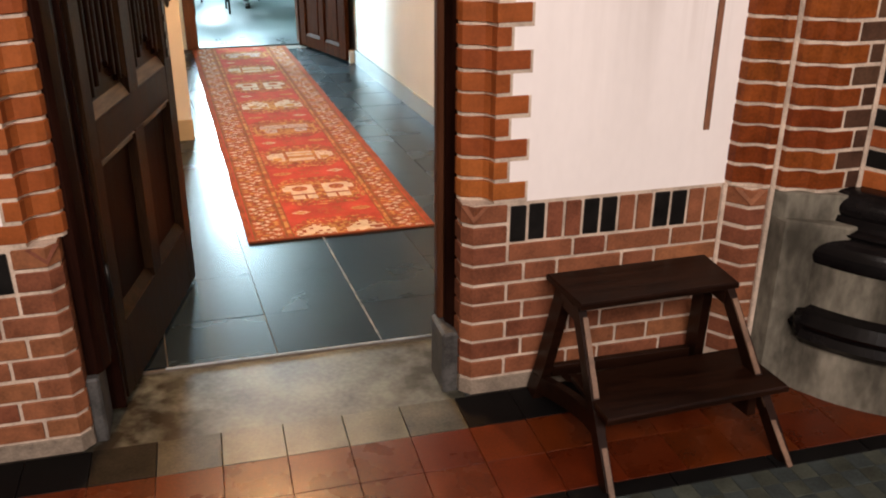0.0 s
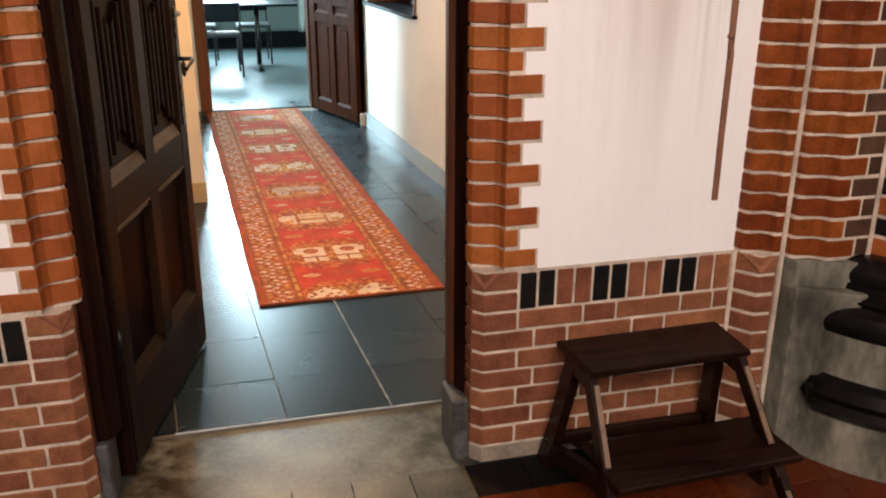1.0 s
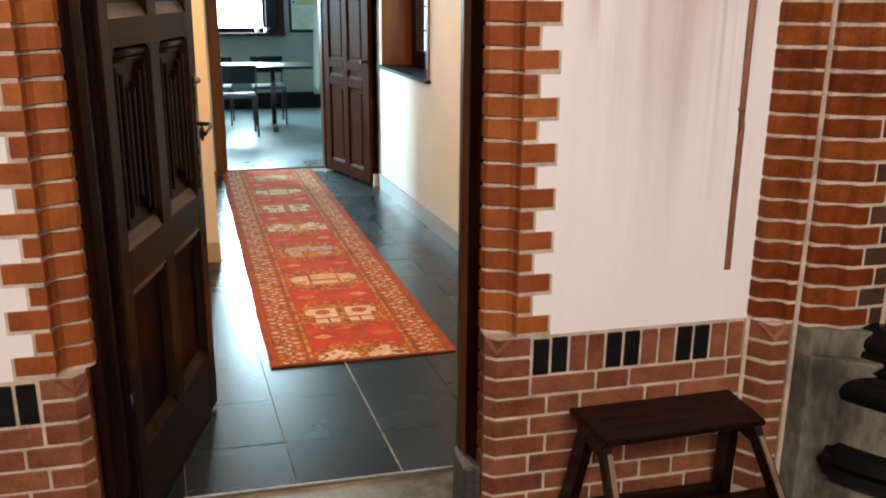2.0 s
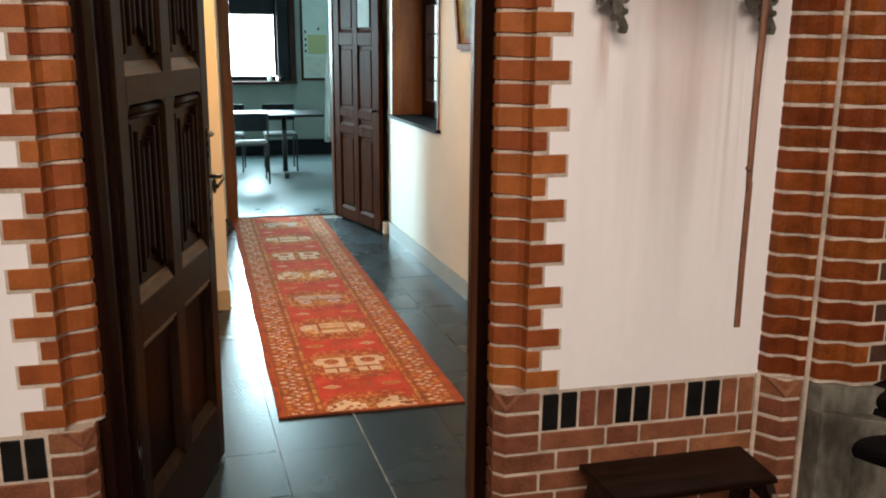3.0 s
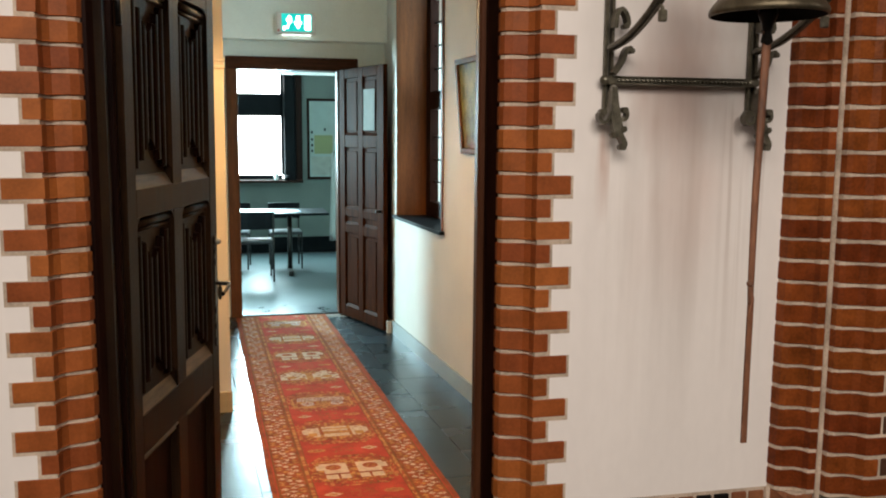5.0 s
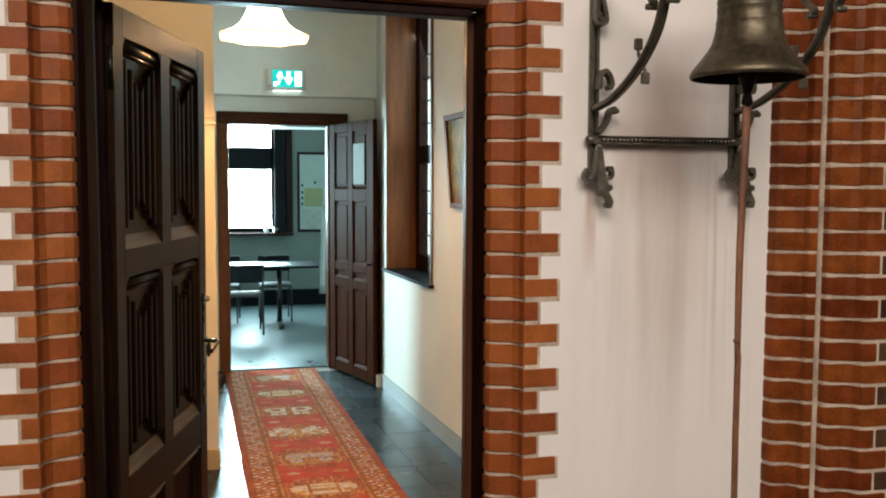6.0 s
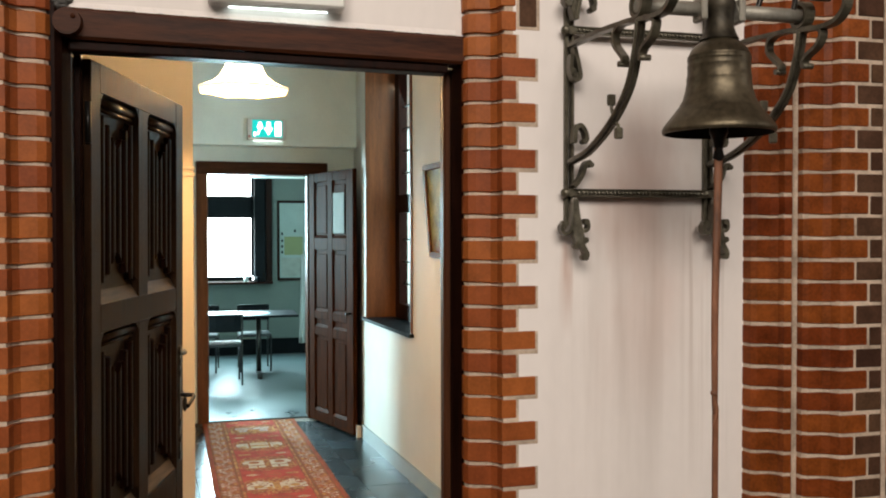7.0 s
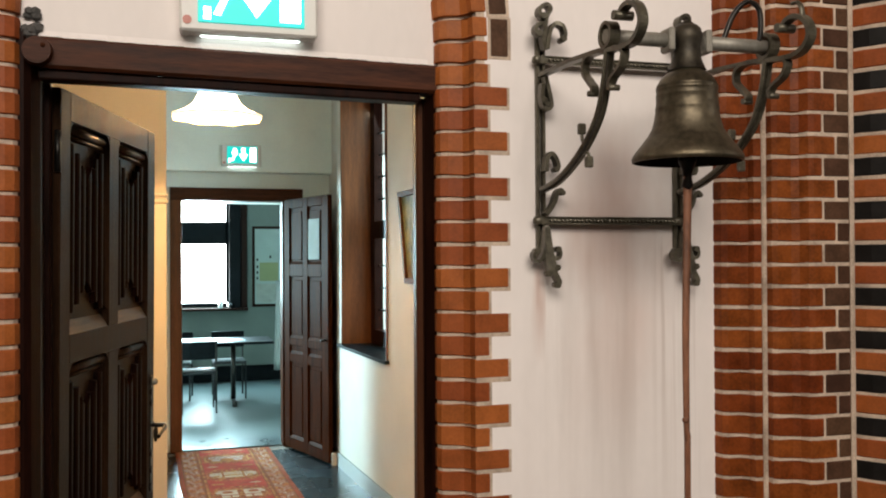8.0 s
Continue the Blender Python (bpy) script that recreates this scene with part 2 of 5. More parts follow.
def stained(m, bounds, colour, amount, scale, low=0.46, high=0.66, soft=0.12, detail=4, dull=False):
    """A stain of uneven outline, kept to bounds {axis: (from, to)} with soft edges."""
    nt = m.node_tree
    n, l = nt.nodes, nt.links
    b = n["Principled BSDF"]
    old = b.inputs["Base Color"].links[0].from_socket
    tc, mp, nz = n.new("ShaderNodeTexCoord"), n.new("ShaderNodeMapping"), n.new("ShaderNodeTexNoise")
    mp.inputs["Scale"].default_value = scale
    nz.inputs["Scale"].default_value, nz.inputs["Detail"].default_value = 1.0, detail
    l.new(tc.outputs["Object"], mp.inputs[0])
    l.new(mp.outputs[0], nz.inputs["Vector"])
    sep = n.new("ShaderNodeSeparateXYZ")
    l.new(tc.outputs["Object"], sep.inputs[0])
    ends = [(nz.outputs["Fac"], low, high)]
    for axis, (a, c) in bounds.items():
        w = soft if axis != "Z" else (c - a) * 0.6
        ends += [(sep.outputs[axis], a, a + w), (sep.outputs[axis], c, c - soft)]
    f = None
    for out, a, c in ends:
        mr = n.new("ShaderNodeMapRange")
        mr.inputs[1].default_value, mr.inputs[2].default_value = a, c
        l.new(out, mr.inputs[0])
        if f is None:
            f = mr.outputs[0]
            continue
        mu = n.new("ShaderNodeMath")
        mu.operation = "MULTIPLY"
        l.new(f, mu.inputs[0])
        l.new(mr.outputs[0], mu.inputs[1])
        f = mu.outputs[0]
    k = n.new("ShaderNodeMath")
    k.operation, k.inputs[1].default_value = "MULTIPLY", amount
    l.new(f, k.inputs[0])
    mix = n.new("ShaderNodeMix")
    mix.data_type = "RGBA"
    mix.inputs["B"].default_value = (*colour, 1)
    l.new(k.outputs[0], mix.inputs["Factor"])
    l.new(old, mix.inputs["A"])
    l.new(mix.outputs["Result"], b.inputs["Base Color"])
    if dull:                                    # dirt takes the gloss away
        gloss = n.new("ShaderNodeMapRange")
        old = b.inputs["Specular IOR Level"]
        gloss.inputs[4].default_value = 0.03
        if old.links:
            l.new(old.links[0].from_socket, gloss.inputs[3])
        else:
            gloss.inputs[3].default_value = old.default_value
        l.new(k.outputs[0], gloss.inputs[0])
        l.new(gloss.outputs[0], old)


# grey drips down the panel, rusty bleeding under the ironwork, thin runs under the strap
stained(PLASTER, {"X": (0.93, 1.56), "Z": (0.72, 1.85)}, (0.47, 0.40, 0.36), 0.46, (9, 1, 0.5))
stained(PLASTER, {"X": (0.96, 1.52), "Z": (1.15, 2.12)}, (0.54, 0.30, 0.23), 0.46, (4.5, 1, 1.8), 0.44, 0.70)
stained(PLASTER, {"X": (1.33, 1.53), "Z": (0.95, 1.80)}, (0.40, 0.30, 0.25), 0.36, (38, 1, 0.8), 0.54, 0.66, 0.05)
stained(PLASTER, {"X": (0.95, 1.05), "Z": (1.42, 1.72)}, (0.45, 0.24, 0.17), 0.55, (22, 1, 1.4), 0.44, 0.66, 0.04)
stained(CANVAS, {"Z": (-0.2, 0.15)}, (0.13, 0.030, 0.014), 0.8, (9, 9, 9), 0.40, 0.60, 0.08)      # a dark red foreground
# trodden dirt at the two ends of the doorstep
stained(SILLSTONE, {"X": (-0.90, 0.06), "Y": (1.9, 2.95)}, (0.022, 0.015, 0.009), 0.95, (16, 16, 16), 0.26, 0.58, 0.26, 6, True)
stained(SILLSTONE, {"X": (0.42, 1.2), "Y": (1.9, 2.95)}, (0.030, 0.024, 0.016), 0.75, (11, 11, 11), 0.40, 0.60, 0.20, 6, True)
# damp and soot on the old stone
stained(GREYSTONE, {"Z": (-0.3, 0.62)}, (0.030, 0.026, 0.019), 0.88, (9, 9, 3.0), 0.42, 0.66, 0.1, 6)


# ---------------------------------------------------------------- mesh helpers
def mesh_of(name, bm, *mats):
    me = bpy.data.meshes.new(name)
    bmesh.ops.recalc_face_normals(bm, faces=bm.faces)
    bm.to_mesh(me)
    bm.free()
    for m in mats:
        me.materials.append(m)
    return me


def part(name, bm, mat, parent=None, label=""):
    ob = new(name, mesh_of(name, bm, mat))
    ob.parent = parent
    return tagged(ob, label=label)


hand = random.Random(11)


def place(name, me, parent, at=(0, 0, 0)):
    ob = new(name, me)
    ob.parent = parent
    ob.location = at
    if name == "brick":        # laid by hand: a little askew
        c = sum((v.co for v in me.vertices), Vector()) / len(me.vertices)
        lie = Vector(at) + Vector((0, hand.uniform(-0.0009, 0.0009), hand.uniform(-0.0012, 0.0012)))
        ob.matrix_basis = Matrix.Translation(lie + c) @ pose(0, 0, 0, hand.uniform(-0.3, 0.3), hand.uniform(-0.5, 0.5), 0) @ Matrix.Translation(-c)
    return ob


def thing(name, label, category, group="", at=(0, 0, 0)):
    ob = new(name)
    ob.location = at
    ob.empty_display_size = 0.1
    return tagged(ob, label, category, group)


def setting(name, bm, mat, label):
    return tagged(part(name, bm, mat), label, name.split("_")[0], kind="structure")


def box(bm, x0, y0, z0, x1, y1, z1, bevel=0.0):
    r = bmesh.ops.create_cube(bm, size=1, matrix=Matrix.LocRotScale(((x0 + x1) / 2, (y0 + y1) / 2, (z0 + z1) / 2), None, (abs(x1 - x0), abs(y1 - y0), abs(z1 - z0))))
    if bevel:
        edges = list({e for v in r["verts"] for e in v.link_edges})
        bmesh.ops.bevel(bm, geom=edges, offset=bevel, segments=1, affect="EDGES", clamp_overlap=True)
    return bm


def cube(x0, y0, z0, x1, y1, z1, bevel=0.0):
    return box(bmesh.new(), x0, y0, z0, x1, y1, z1, bevel)


def prism(bm, pts, z0, z1, bevel=0.0):
    """An upright prism over a plan of points."""
    lo = [bm.verts.new((x, y, z0)) for x, y in pts]
    hi = [bm.verts.new((x, y, z1)) for x, y in pts]
    faces = [bm.faces.new(lo[::-1]), bm.faces.new(hi)]
    n = len(pts)
    for i in range(n):
        bm.faces.new((lo[i], lo[(i + 1) % n], hi[(i + 1) % n], hi[i]))
    if bevel:
        edges = [e for f in faces for e in f.edges]
        bmesh.ops.bevel(bm, geom=edges, offset=bevel, segments=1, affect="EDGES", clamp_overlap=True)
    return bm


def lathe(bm, profile, at=(0, 0, 0), steps=32):
    """Turns (radius, height) round the upright axis."""
    rings = []
    for r, z in profile:
        rings.append([bm.verts.new((at[0] + r * math.cos(2 * math.pi * i / steps), at[1] + r * math.sin(2 * math.pi * i / steps), at[2] + z)) for i in range(steps)])
    for a, b in zip(rings, rings[1:]):
        for i in range(steps):
            bm.faces.new((a[i], a[(i + 1) % steps], b[(i + 1) % steps], b[i]))
    for f in bm.faces:
        f.smooth = True
    return bm


def sweep(bm, pts, w, h=None, sides=8, up=(1, 0, 0), taper=None):
    """A bar along points: round (sides over 4) or flat (sides 4), w across 'up', h the other way."""
    h = h or w
    pts = [Vector(p) for p in pts]
    rings = []
    for i, p in enumerate(pts):
        d = (pts[min(i + 1, len(pts) - 1)] - pts[max(i - 1, 0)]).normalized()
        a = (Vector(up) - d * d.dot(Vector(up)))
        a = a.normalized() if a.length > 1e-4 else d.orthogonal().normalized()
        b = d.cross(a)
        s = taper[i] if taper else 1.0
        ring = []
        for k in range(sides):
            g = 2 * math.pi * (k + 0.5) / sides
            q = 1.414 if sides == 4 else 1.0
            ring.append(bm.verts.new(p + a * (math.cos(g) * w / 2 * s * q) + b * (math.sin(g) * h / 2 * s * q)))
        rings.append(ring)
    for r0, r1 in zip(rings, rings[1:]):
        for k in range(sides):
            f = bm.faces.new((r0[k], r0[(k + 1) % sides], r1[(k + 1) % sides], r1[k]))
            f.smooth = sides > 4
    bm.faces.new(rings[0][::-1])
    bm.faces.new(rings[-1])
    return bm


def bar(*args, **kw):
    return sweep(bmesh.new(), *args, **kw)


def spline(pts, n=6):
    """Catmull-Rom through points."""
    pts = [Vector(p) for p in pts]
    out = []
    for i in range(len(pts) - 1):
        p0, p1, p2, p3 = pts[max(i - 1, 0)], pts[i], pts[i + 1], pts[min(i + 2, len(pts) - 1)]
        for k in range(n):
            t = k / n
            out.append(0.5 * ((2 * p1) + (p2 - p0) * t + (2 * p0 - 5 * p1 + 4 * p2 - p3) * t * t + (3 * p1 - p0 - 3 * p2 + p3) * t ** 3))
    return out + [pts[-1]]


# ---------------------------------------------------------------- the plan
YW = 2.23            # face of the church wall
C = 0.0625           # one course of brick
CD = 0.0643          # one course of the dado
ZP = 0.636           # underside of the white panel
MID = 0.1835         # middle of the doorway
HALL = -0.075        # the hall runs a little to the left


def mirror(pts):
    return [(2 * MID - x, y) for x, y in pts][::-1]


def right_wall_x(y):
    return 1.243 + 0.085 * (7.17 - y)


# ---- church wall: core, plaster, tympanum
def jamb(tip, d=0.0):
    """Plan of a moulded jamb brick: from its tip on the wall face round to the reveal."""
    g = 2.2 * d
    return [(tip, YW - 0.003 + d), (0.802 + g, YW - 0.003 + d), (0.796 + g, YW + 0.022 + g), (0.782 + g, YW + 0.038 + g), (0.742 + g, YW + 0.044 + g),
            (0.722 + g, YW + 0.054 + g), (0.714 + g, YW + 0.072), (0.714 + g, YW + 0.13), (tip, YW + 0.13)]


def dado_jamb(x1, d=0.0):
    return [(x1, YW - 0.004 + d), (0.746 + d * 0.4, YW - 0.004 + d), (0.716 + d, YW + 0.028), (0.716 + d, YW + 0.13), (x1, YW + 0.13)]


def mirror_dado(pts):
    return [(2 * MID - x - (0.02 if x < 0.80 else 0.0), y) for x, y in pts][::-1]


core = bmesh.new()
for side in (0, 1):
    f = mirror if side else (lambda p: p)
    fd = mirror_dado if side else (lambda p: p)
    for k in range(26):
        prism(core, f(jamb(0.907 if k % 2 == 0 else 0.851, 0.002)), ZP + k * C + (0.0002 * k % 0.0001), ZP + (k + 1) * C)
    prism(core, fd(dado_jamb(0.86, 0.005)), 0.0, ZP - 0.0005)
    prism(core, f([(0.86, YW + 0.001), (0.86, YW + 0.12), (1.60, YW + 0.12), (1.60, YW + 0.001)]), 0.0, ZP - 0.0005)
    prism(core, f([(0.765, YW + 0.125), (0.765, 2.63), (2.9, 2.63), (2.9, YW + 0.125)]), 0.0, 4.0)
    prism(core, f([(1.60, YW + 0.03), (1.60, YW + 0.124), (2.9, YW + 0.124), (2.9, YW + 0.03)]), 0.0, 4.0)
prism(core, [(-0.398, 2.34), (-0.398, 2.63), (0.765, 2.63), (0.765, 2.34)], 2.29, 4.0)
wall_front = setting("wall_front", core, MORTAR, "church wall of brick and plaster with a doorway")
for side in (0, 1):
    f = mirror if side else (lambda p: p)
    bm = bmesh.new()
    prism(bm, f([(0.835, YW), (0.835, YW + 0.12), (1.60, YW + 0.12), (1.60, YW)]), ZP, 3.2)
    setting("wall_panel_%d" % (side + 1), bm, PLASTER, "white plastered wall panel with faint vertical stains")
bm = cube(-0.37, 2.318, 2.258, 0.74, 2.336, 3.2)
setting("wall_tympanum", bm, PLASTER, "white plaster field above the door lintel")

# ---- floors
ground = cube(-4, -5, -0.25, 8, 2.63, -0.03)
setting("floor_bed", ground, GROUT, "mortar bed under the church floor tiles")
setting("floor_hall", cube(-2.2, 2.63, -0.25, 2.4, 8.16, -0.005), GROUT, "mortar bed under the slate floor of the hall")
setting("floor_room", cube(-3, 8.16, -0.2, 3.2, 12.8, 0.0), LINO, "grey worn linoleum floor of the back room")
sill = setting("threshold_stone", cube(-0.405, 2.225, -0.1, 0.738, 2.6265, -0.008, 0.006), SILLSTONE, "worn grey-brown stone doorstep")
# thin pale strip added for the light caught on the slate edge
setting("threshold_nosing", cube(-0.185, 2.631, -0.02, 0.742, 2.6365, 0.0010, 0.001), EDGEGLINT, "pale strip for the light on the slate edge behind the doorstep")
setting("threshold_far", cube(-0.03, 8.165, -0.05, 0.88, 8.60, 0.006, 0.004), STEPSTRIP, "blue-grey worn step strip in the far doorway")


# ---- hall and back room
def slanted(bm, y0, y1, z0, z1, thick=0.38):
    return prism(bm, [(right_wall_x(y0), y0), (right_wall_x(y0) + thick, y0), (right_wall_x(y1) + thick, y1), (right_wall_x(y1), y1)], z0, z1)


NY0, NY1, NZ0, NZ1 = 5.83, 7.10, 1.0, 3.27
bm = bmesh.new()
slanted(bm, 2.63, NY0, -0.05, 3.3)
slanted(bm, NY0, NY1, -0.05, NZ0)
slanted(bm, NY0, NY1, NZ1, 3.3)
slanted(bm, NY1, 7.24, -0.05, 3.3)
box(bm, 1.315, 7.2405, -0.05, 1.62, 8.16, 3.3)
setting("wall_hall_right", bm, CREAM, "cream painted hall wall with a deep window niche")
bm = bmesh.new()
prism(bm, [(right_wall_x(2.64) - 0.014, 2.64), (right_wall_x(2.64) - 0.0005, 2.64), (right_wall_x(7.22) - 0.0005, 7.22), (right_wall_x(7.22) - 0.014, 7.22)], -0.012, 0.115)
setting("baseboard_right", bm, BASEGREY, "grey painted baseboard along the hall wall")
setting("baseboard_end", cube(right_wall_x(7.24) - 0.05, 7.225, -0.012, right_wall_x(7.24) - 0.001, 7.27, 0.10, 0.003), CREAM, "short cream block ending the baseboard")
setting("wall_hall_left", cube(-1.25, 2.63, -0.05, -1.1, 5.3, 3.3), CREAM, "cream painted wall of the vestibule")
bm = prism(bmesh.new(), [(-1.25, 5.3), (-0.075, 5.3), (-0.30, 8.16), (-1.25, 8.16)], -0.05, 3.3)
setting("wall_hall_corner", bm, CREAM, "cream painted projecting wall corner in the hall")
setting("baseboard_corner", cube(-1.1, 5.286, -0.012, -0.068, 5.2995, 0.125, 0.003), BASECREAM, "ochre baseboard round the wall corner")
bm = cube(-1.1, 5.288, 2.05, -0.064, 5.2995, 2.068, 0.003)
box(bm, -1.1, 5.288, 2.09, -0.064, 5.2995, 2.105, 0.003)
setting("trim_rail", bm, CREAM, "narrow cream picture rail on the wall corner")
bm = cube(-1.25, 8.16, -0.05, -0.02, 8.34, 3.3)
box(bm, 0.875, 8.16, -0.05, 2.4, 8.34, 3.3)
box(bm, -0.02, 8.16, 2.25, 0.875, 8.34, 3.3)
setting("wall_hall_end", bm, GREENWHITE, "pale wall at the end of the hall with a doorway")
setting("wall_bulkhead", cube(-0.30, 8.0, 2.50, 1.3145, 8.1595, 3.3), GREENWHITE, "pale plaster bulkhead above the far doorway")
setting("ceiling_hall", cube(-1.25, 2.63, 3.3, 2.4, 8.34, 3.4), CEILING, "white hall ceiling")
WX0, WX1, WZ0, WZ1 = -2.9, 0.56, 1.10, 2.62
bm = cube(-3, 12.6, -0.2, WX0, 12.85, 3.2)
box(bm, WX1 + 0.02, 12.6, -0.2, 3.2, 12.85, 3.2)
box(bm, WX0, 12.6, -0.2, WX1 + 0.02, 12.85, WZ0 - 0.06)
box(bm, WX0, 12.6, WZ1, WX1 + 0.02, 12.85, 3.2)
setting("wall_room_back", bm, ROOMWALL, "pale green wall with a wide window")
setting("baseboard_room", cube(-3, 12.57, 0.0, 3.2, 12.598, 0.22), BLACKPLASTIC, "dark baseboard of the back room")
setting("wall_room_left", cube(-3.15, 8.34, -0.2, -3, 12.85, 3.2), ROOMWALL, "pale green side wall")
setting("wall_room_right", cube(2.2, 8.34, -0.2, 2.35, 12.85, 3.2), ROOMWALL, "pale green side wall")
setting("ceiling_room", cube(-3.15, 8.34, 3.2, 3.2, 12.85, 3.3), CEILING, "white ceiling of the back room")
setting("backdrop_daylight", cube(-6, 13.6, -1, 5, 13.62, 6), DAYLIGHT, "bright overcast sky outside")
setting("backdrop_daylight_side", cube(2.6, 5.0, 0, 2.62, 8.1, 4), DAYLIGHT_SIDE, "bright overcast sky outside the hall")

# ---- unseen church shell round the viewer, with openings for the added light
bm = cube(2.85, YW + 0.04, -0.05, 7, 2.63, 5.5)
box(bm, -4, YW + 0.04, -0.05, -2.5, 2.63, 5.5)
box(bm, -4, YW + 0.1, 4.0, 7, 2.63, 8.5)
box(bm, -2.53, YW + 0.06, 3.2, 2.85, YW + 0.12, 4.0)
setting("wall_nave_north", bm, NAVEPLASTER, "plastered church wall")
bm = cube(-4, -5.2, -0.05, -3.8, -5.0, 8.5)
box(bm, 2.4, -5.2, -0.05, 7, -5.0, 8.5)
box(bm, -3.8, -5.2, -0.05, 2.4, -5.0, 3.85)
box(bm, -3.8, -5.2, 6.95, 2.4, -5.0, 8.5)
setting("wall_nave_south", bm, NAVEPLASTER, "unseen plastered church wall with a wide opening for added light")
setting("wall_nave_west", cube(-4.2, -5.2, -0.05, -4, 2.63, 8.5), NAVEPLASTER, "plastered church wall")
bm = cube(7, -5.2, -0.05, 7.2, -2.1, 8.5)
box(bm, 7, 0.1, -0.05, 7.2, 2.63, 8.5)
box(bm, 7, -2.1, -0.05, 7.2, 0.1, 2.4)
box(bm, 7, -2.1, 4.4, 7.2, 0.1, 8.5)
setting("wall_nave_east", bm, NAVEBRICK, "unseen brick church wall with an opening for added light")
setting("ceiling_nave", cube(-4.2, -5.2, 8.5, 7.2, 2.63, 8.7), NAVEBRICK, "church vault")

# ---- hall window in the niche
hw = tagged(new("window_hall"), "leaded window in a red-brown wooden niche", "window", kind="structure")
D = 0.31


def in_niche(y0, y1, z0, z1, d0, d1, bevel=0.0):
    return prism(bmesh.new(), [(right_wall_x(y0) + d0, y0), (right_wall_x(y0) + d1, y0), (right_wall_x(y1) + d1, y1), (right_wall_x(y1) + d0, y1)], z0, z1)


part("reveal", in_niche(NY1 - 0.02, NY1 - 0.0005, NZ0, NZ1, -0.006, D, 0), REVEALWOOD, hw, "red-brown stained reveal board")
part("reveal", in_niche(NY0 + 0.0005, NY0 + 0.02, NZ0, NZ1, -0.012, D, 0), REVEALWOOD, hw, "red-brown stained reveal board")
part("window_sill", in_niche(NY0 - 0.03, NY1 + 0.02, NZ0 - 0.002, NZ0 + 0.022, -0.035, D), BLACKPLASTIC, hw, "dark sill board")
for y0, y1, z0, z1 in ((NY1 - 0.13, NY1 - 0.021, NZ0, NZ1), (NY0 + 0.021, NY0 + 0.10, NZ0, NZ1), (NY0 + 0.10, NY1 - 0.13, NZ0 + 0.022, NZ0 + 0.14),
                       (NY0 + 0.10, NY1 - 0.13, 1.88, 2.02), (NY0 + 0.10, NY1 - 0.13, NZ1 - 0.1, NZ1)):
    part("window_frame", in_niche(y0, y1, z0, z1, D - 0.07, D), FRAMEWOOD, hw)
for z in (1.30, 1.48, 1.66, 2.2, 2.38, 2.56, 2.74):
    part("lead_bar", in_niche(NY0 + 0.10, NY1 - 0.13, z - 0.006, z + 0.006, D - 0.03, D - 0.018), BLACKIRON, hw)
for k in range(1, 6):
    y = NY0 + 0.10 + k * 0.175
    part("lead_bar", in_niche(y - 0.006, y + 0.006, NZ0 + 0.1, NZ1 - 0.1, D - 0.031, D - 0.019), BLACKIRON, hw)

# ---- window of the back room
rw = tagged(new("window_room"), "wide dark-framed window with glaring daylight", "window", kind="structure")
for x0, x1, z0, z1 in ((WX0, WX1, WZ0 - 0.06, WZ0), (WX0, WX1, 1.92, 2.23), (WX0, WX1, WZ1 - 0.05, WZ1), (WX1 - 0.02, WX1 + 0.02, WZ0, WZ1),
                       (-0.95, -0.85, WZ0, WZ1), (WX0, WX0 + 0.06, WZ0, WZ1)):
    part("window_frame", cube(x0, 12.62, z0, x1, 12.70, z1, 0.004), BLACKPLASTIC, rw)
part("casing", cube(WX1 + 0.021, 12.44, WZ0 - 0.1, WX1 + 0.17, 12.599, WZ1, 0.004), BLACKPLASTIC, rw, "dark deep window casing")
part("casing", cube(WX1 + 0.18, 12.53, WZ0 - 0.1, WX1 + 0.27, 12.599, WZ1, 0.004), FRAMEWOOD, rw, "brown outer casing")
part("window_sill", cube(WX0 - 0.1, 12.40, WZ0 - 0.10, WX1 + 0.27, 12.598, WZ0 - 0.065, 0.004), FRAMEWOOD, rw)

# ---- door frame of the church doorway
df = tagged(new("door_frame"), "dark mahogany door frame on stone feet", "door frame", kind="structure")
PY0, PY1 = 2.305, 2.425


def post_plan(x_in, x_out):
    s = 1 if x_out > x_in else -1
    return [(x_in, PY1 - 0.045), (x_in, PY0 + 0.055), (x_in + s * 0.008, PY0 + 0.035), (x_in + s * 0.016, PY0 + 0.015), (x_in + s * 0.03, PY0), (x_out, PY0), (x_out, PY1 - 0.045)]


part("post", prism(bmesh.new(), post_plan(0.697, 0.734), 0.20, 2.186), FRAMEWOOD, df)
part("post", prism(bmesh.new(), post_plan(-0.308, -0.368), 0.20, 2.30), FRAMEWOOD, df)
part("stop_strip", cube(0.678, PY1 - 0.0445, 0.20, 0.734, PY1, 2.187, 0.006), PINE, df, "lighter brown varnished stop")
part("stop_strip", cube(-0.368, PY1 - 0.0445, 0.20, -0.309, PY1, 2.30, 0.003), FRAMEWOOD, df)
part("rebate", cube(-0.3975, PY1, 0.0, -0.294, 2.462, 2.28, 0.003), FRAMEWOOD, df)
part("reveal_lining", cube(0.746, PY1, 0.0, 0.7645, 2.63, 2.28, 0.003), REVEALWOOD, df, "lighter wooden lining of the reveal")
part("reveal_lining", cube(-0.3975, 2.4625, 0.0, -0.36, 2.63, 2.28, 0.003), FRAMEWOOD, df)
bm = cube(-0.3075, PY0 - 0.004, 2.205, 0.738, PY1 - 0.045, 2.283, 0.008)
SAG = Matrix.Translation((-0.3, 0, 2.24)) @ pose(0, 0, 0, 0, 0.95, 0) @ Matrix.Translation((0.3, 0, -2.24))
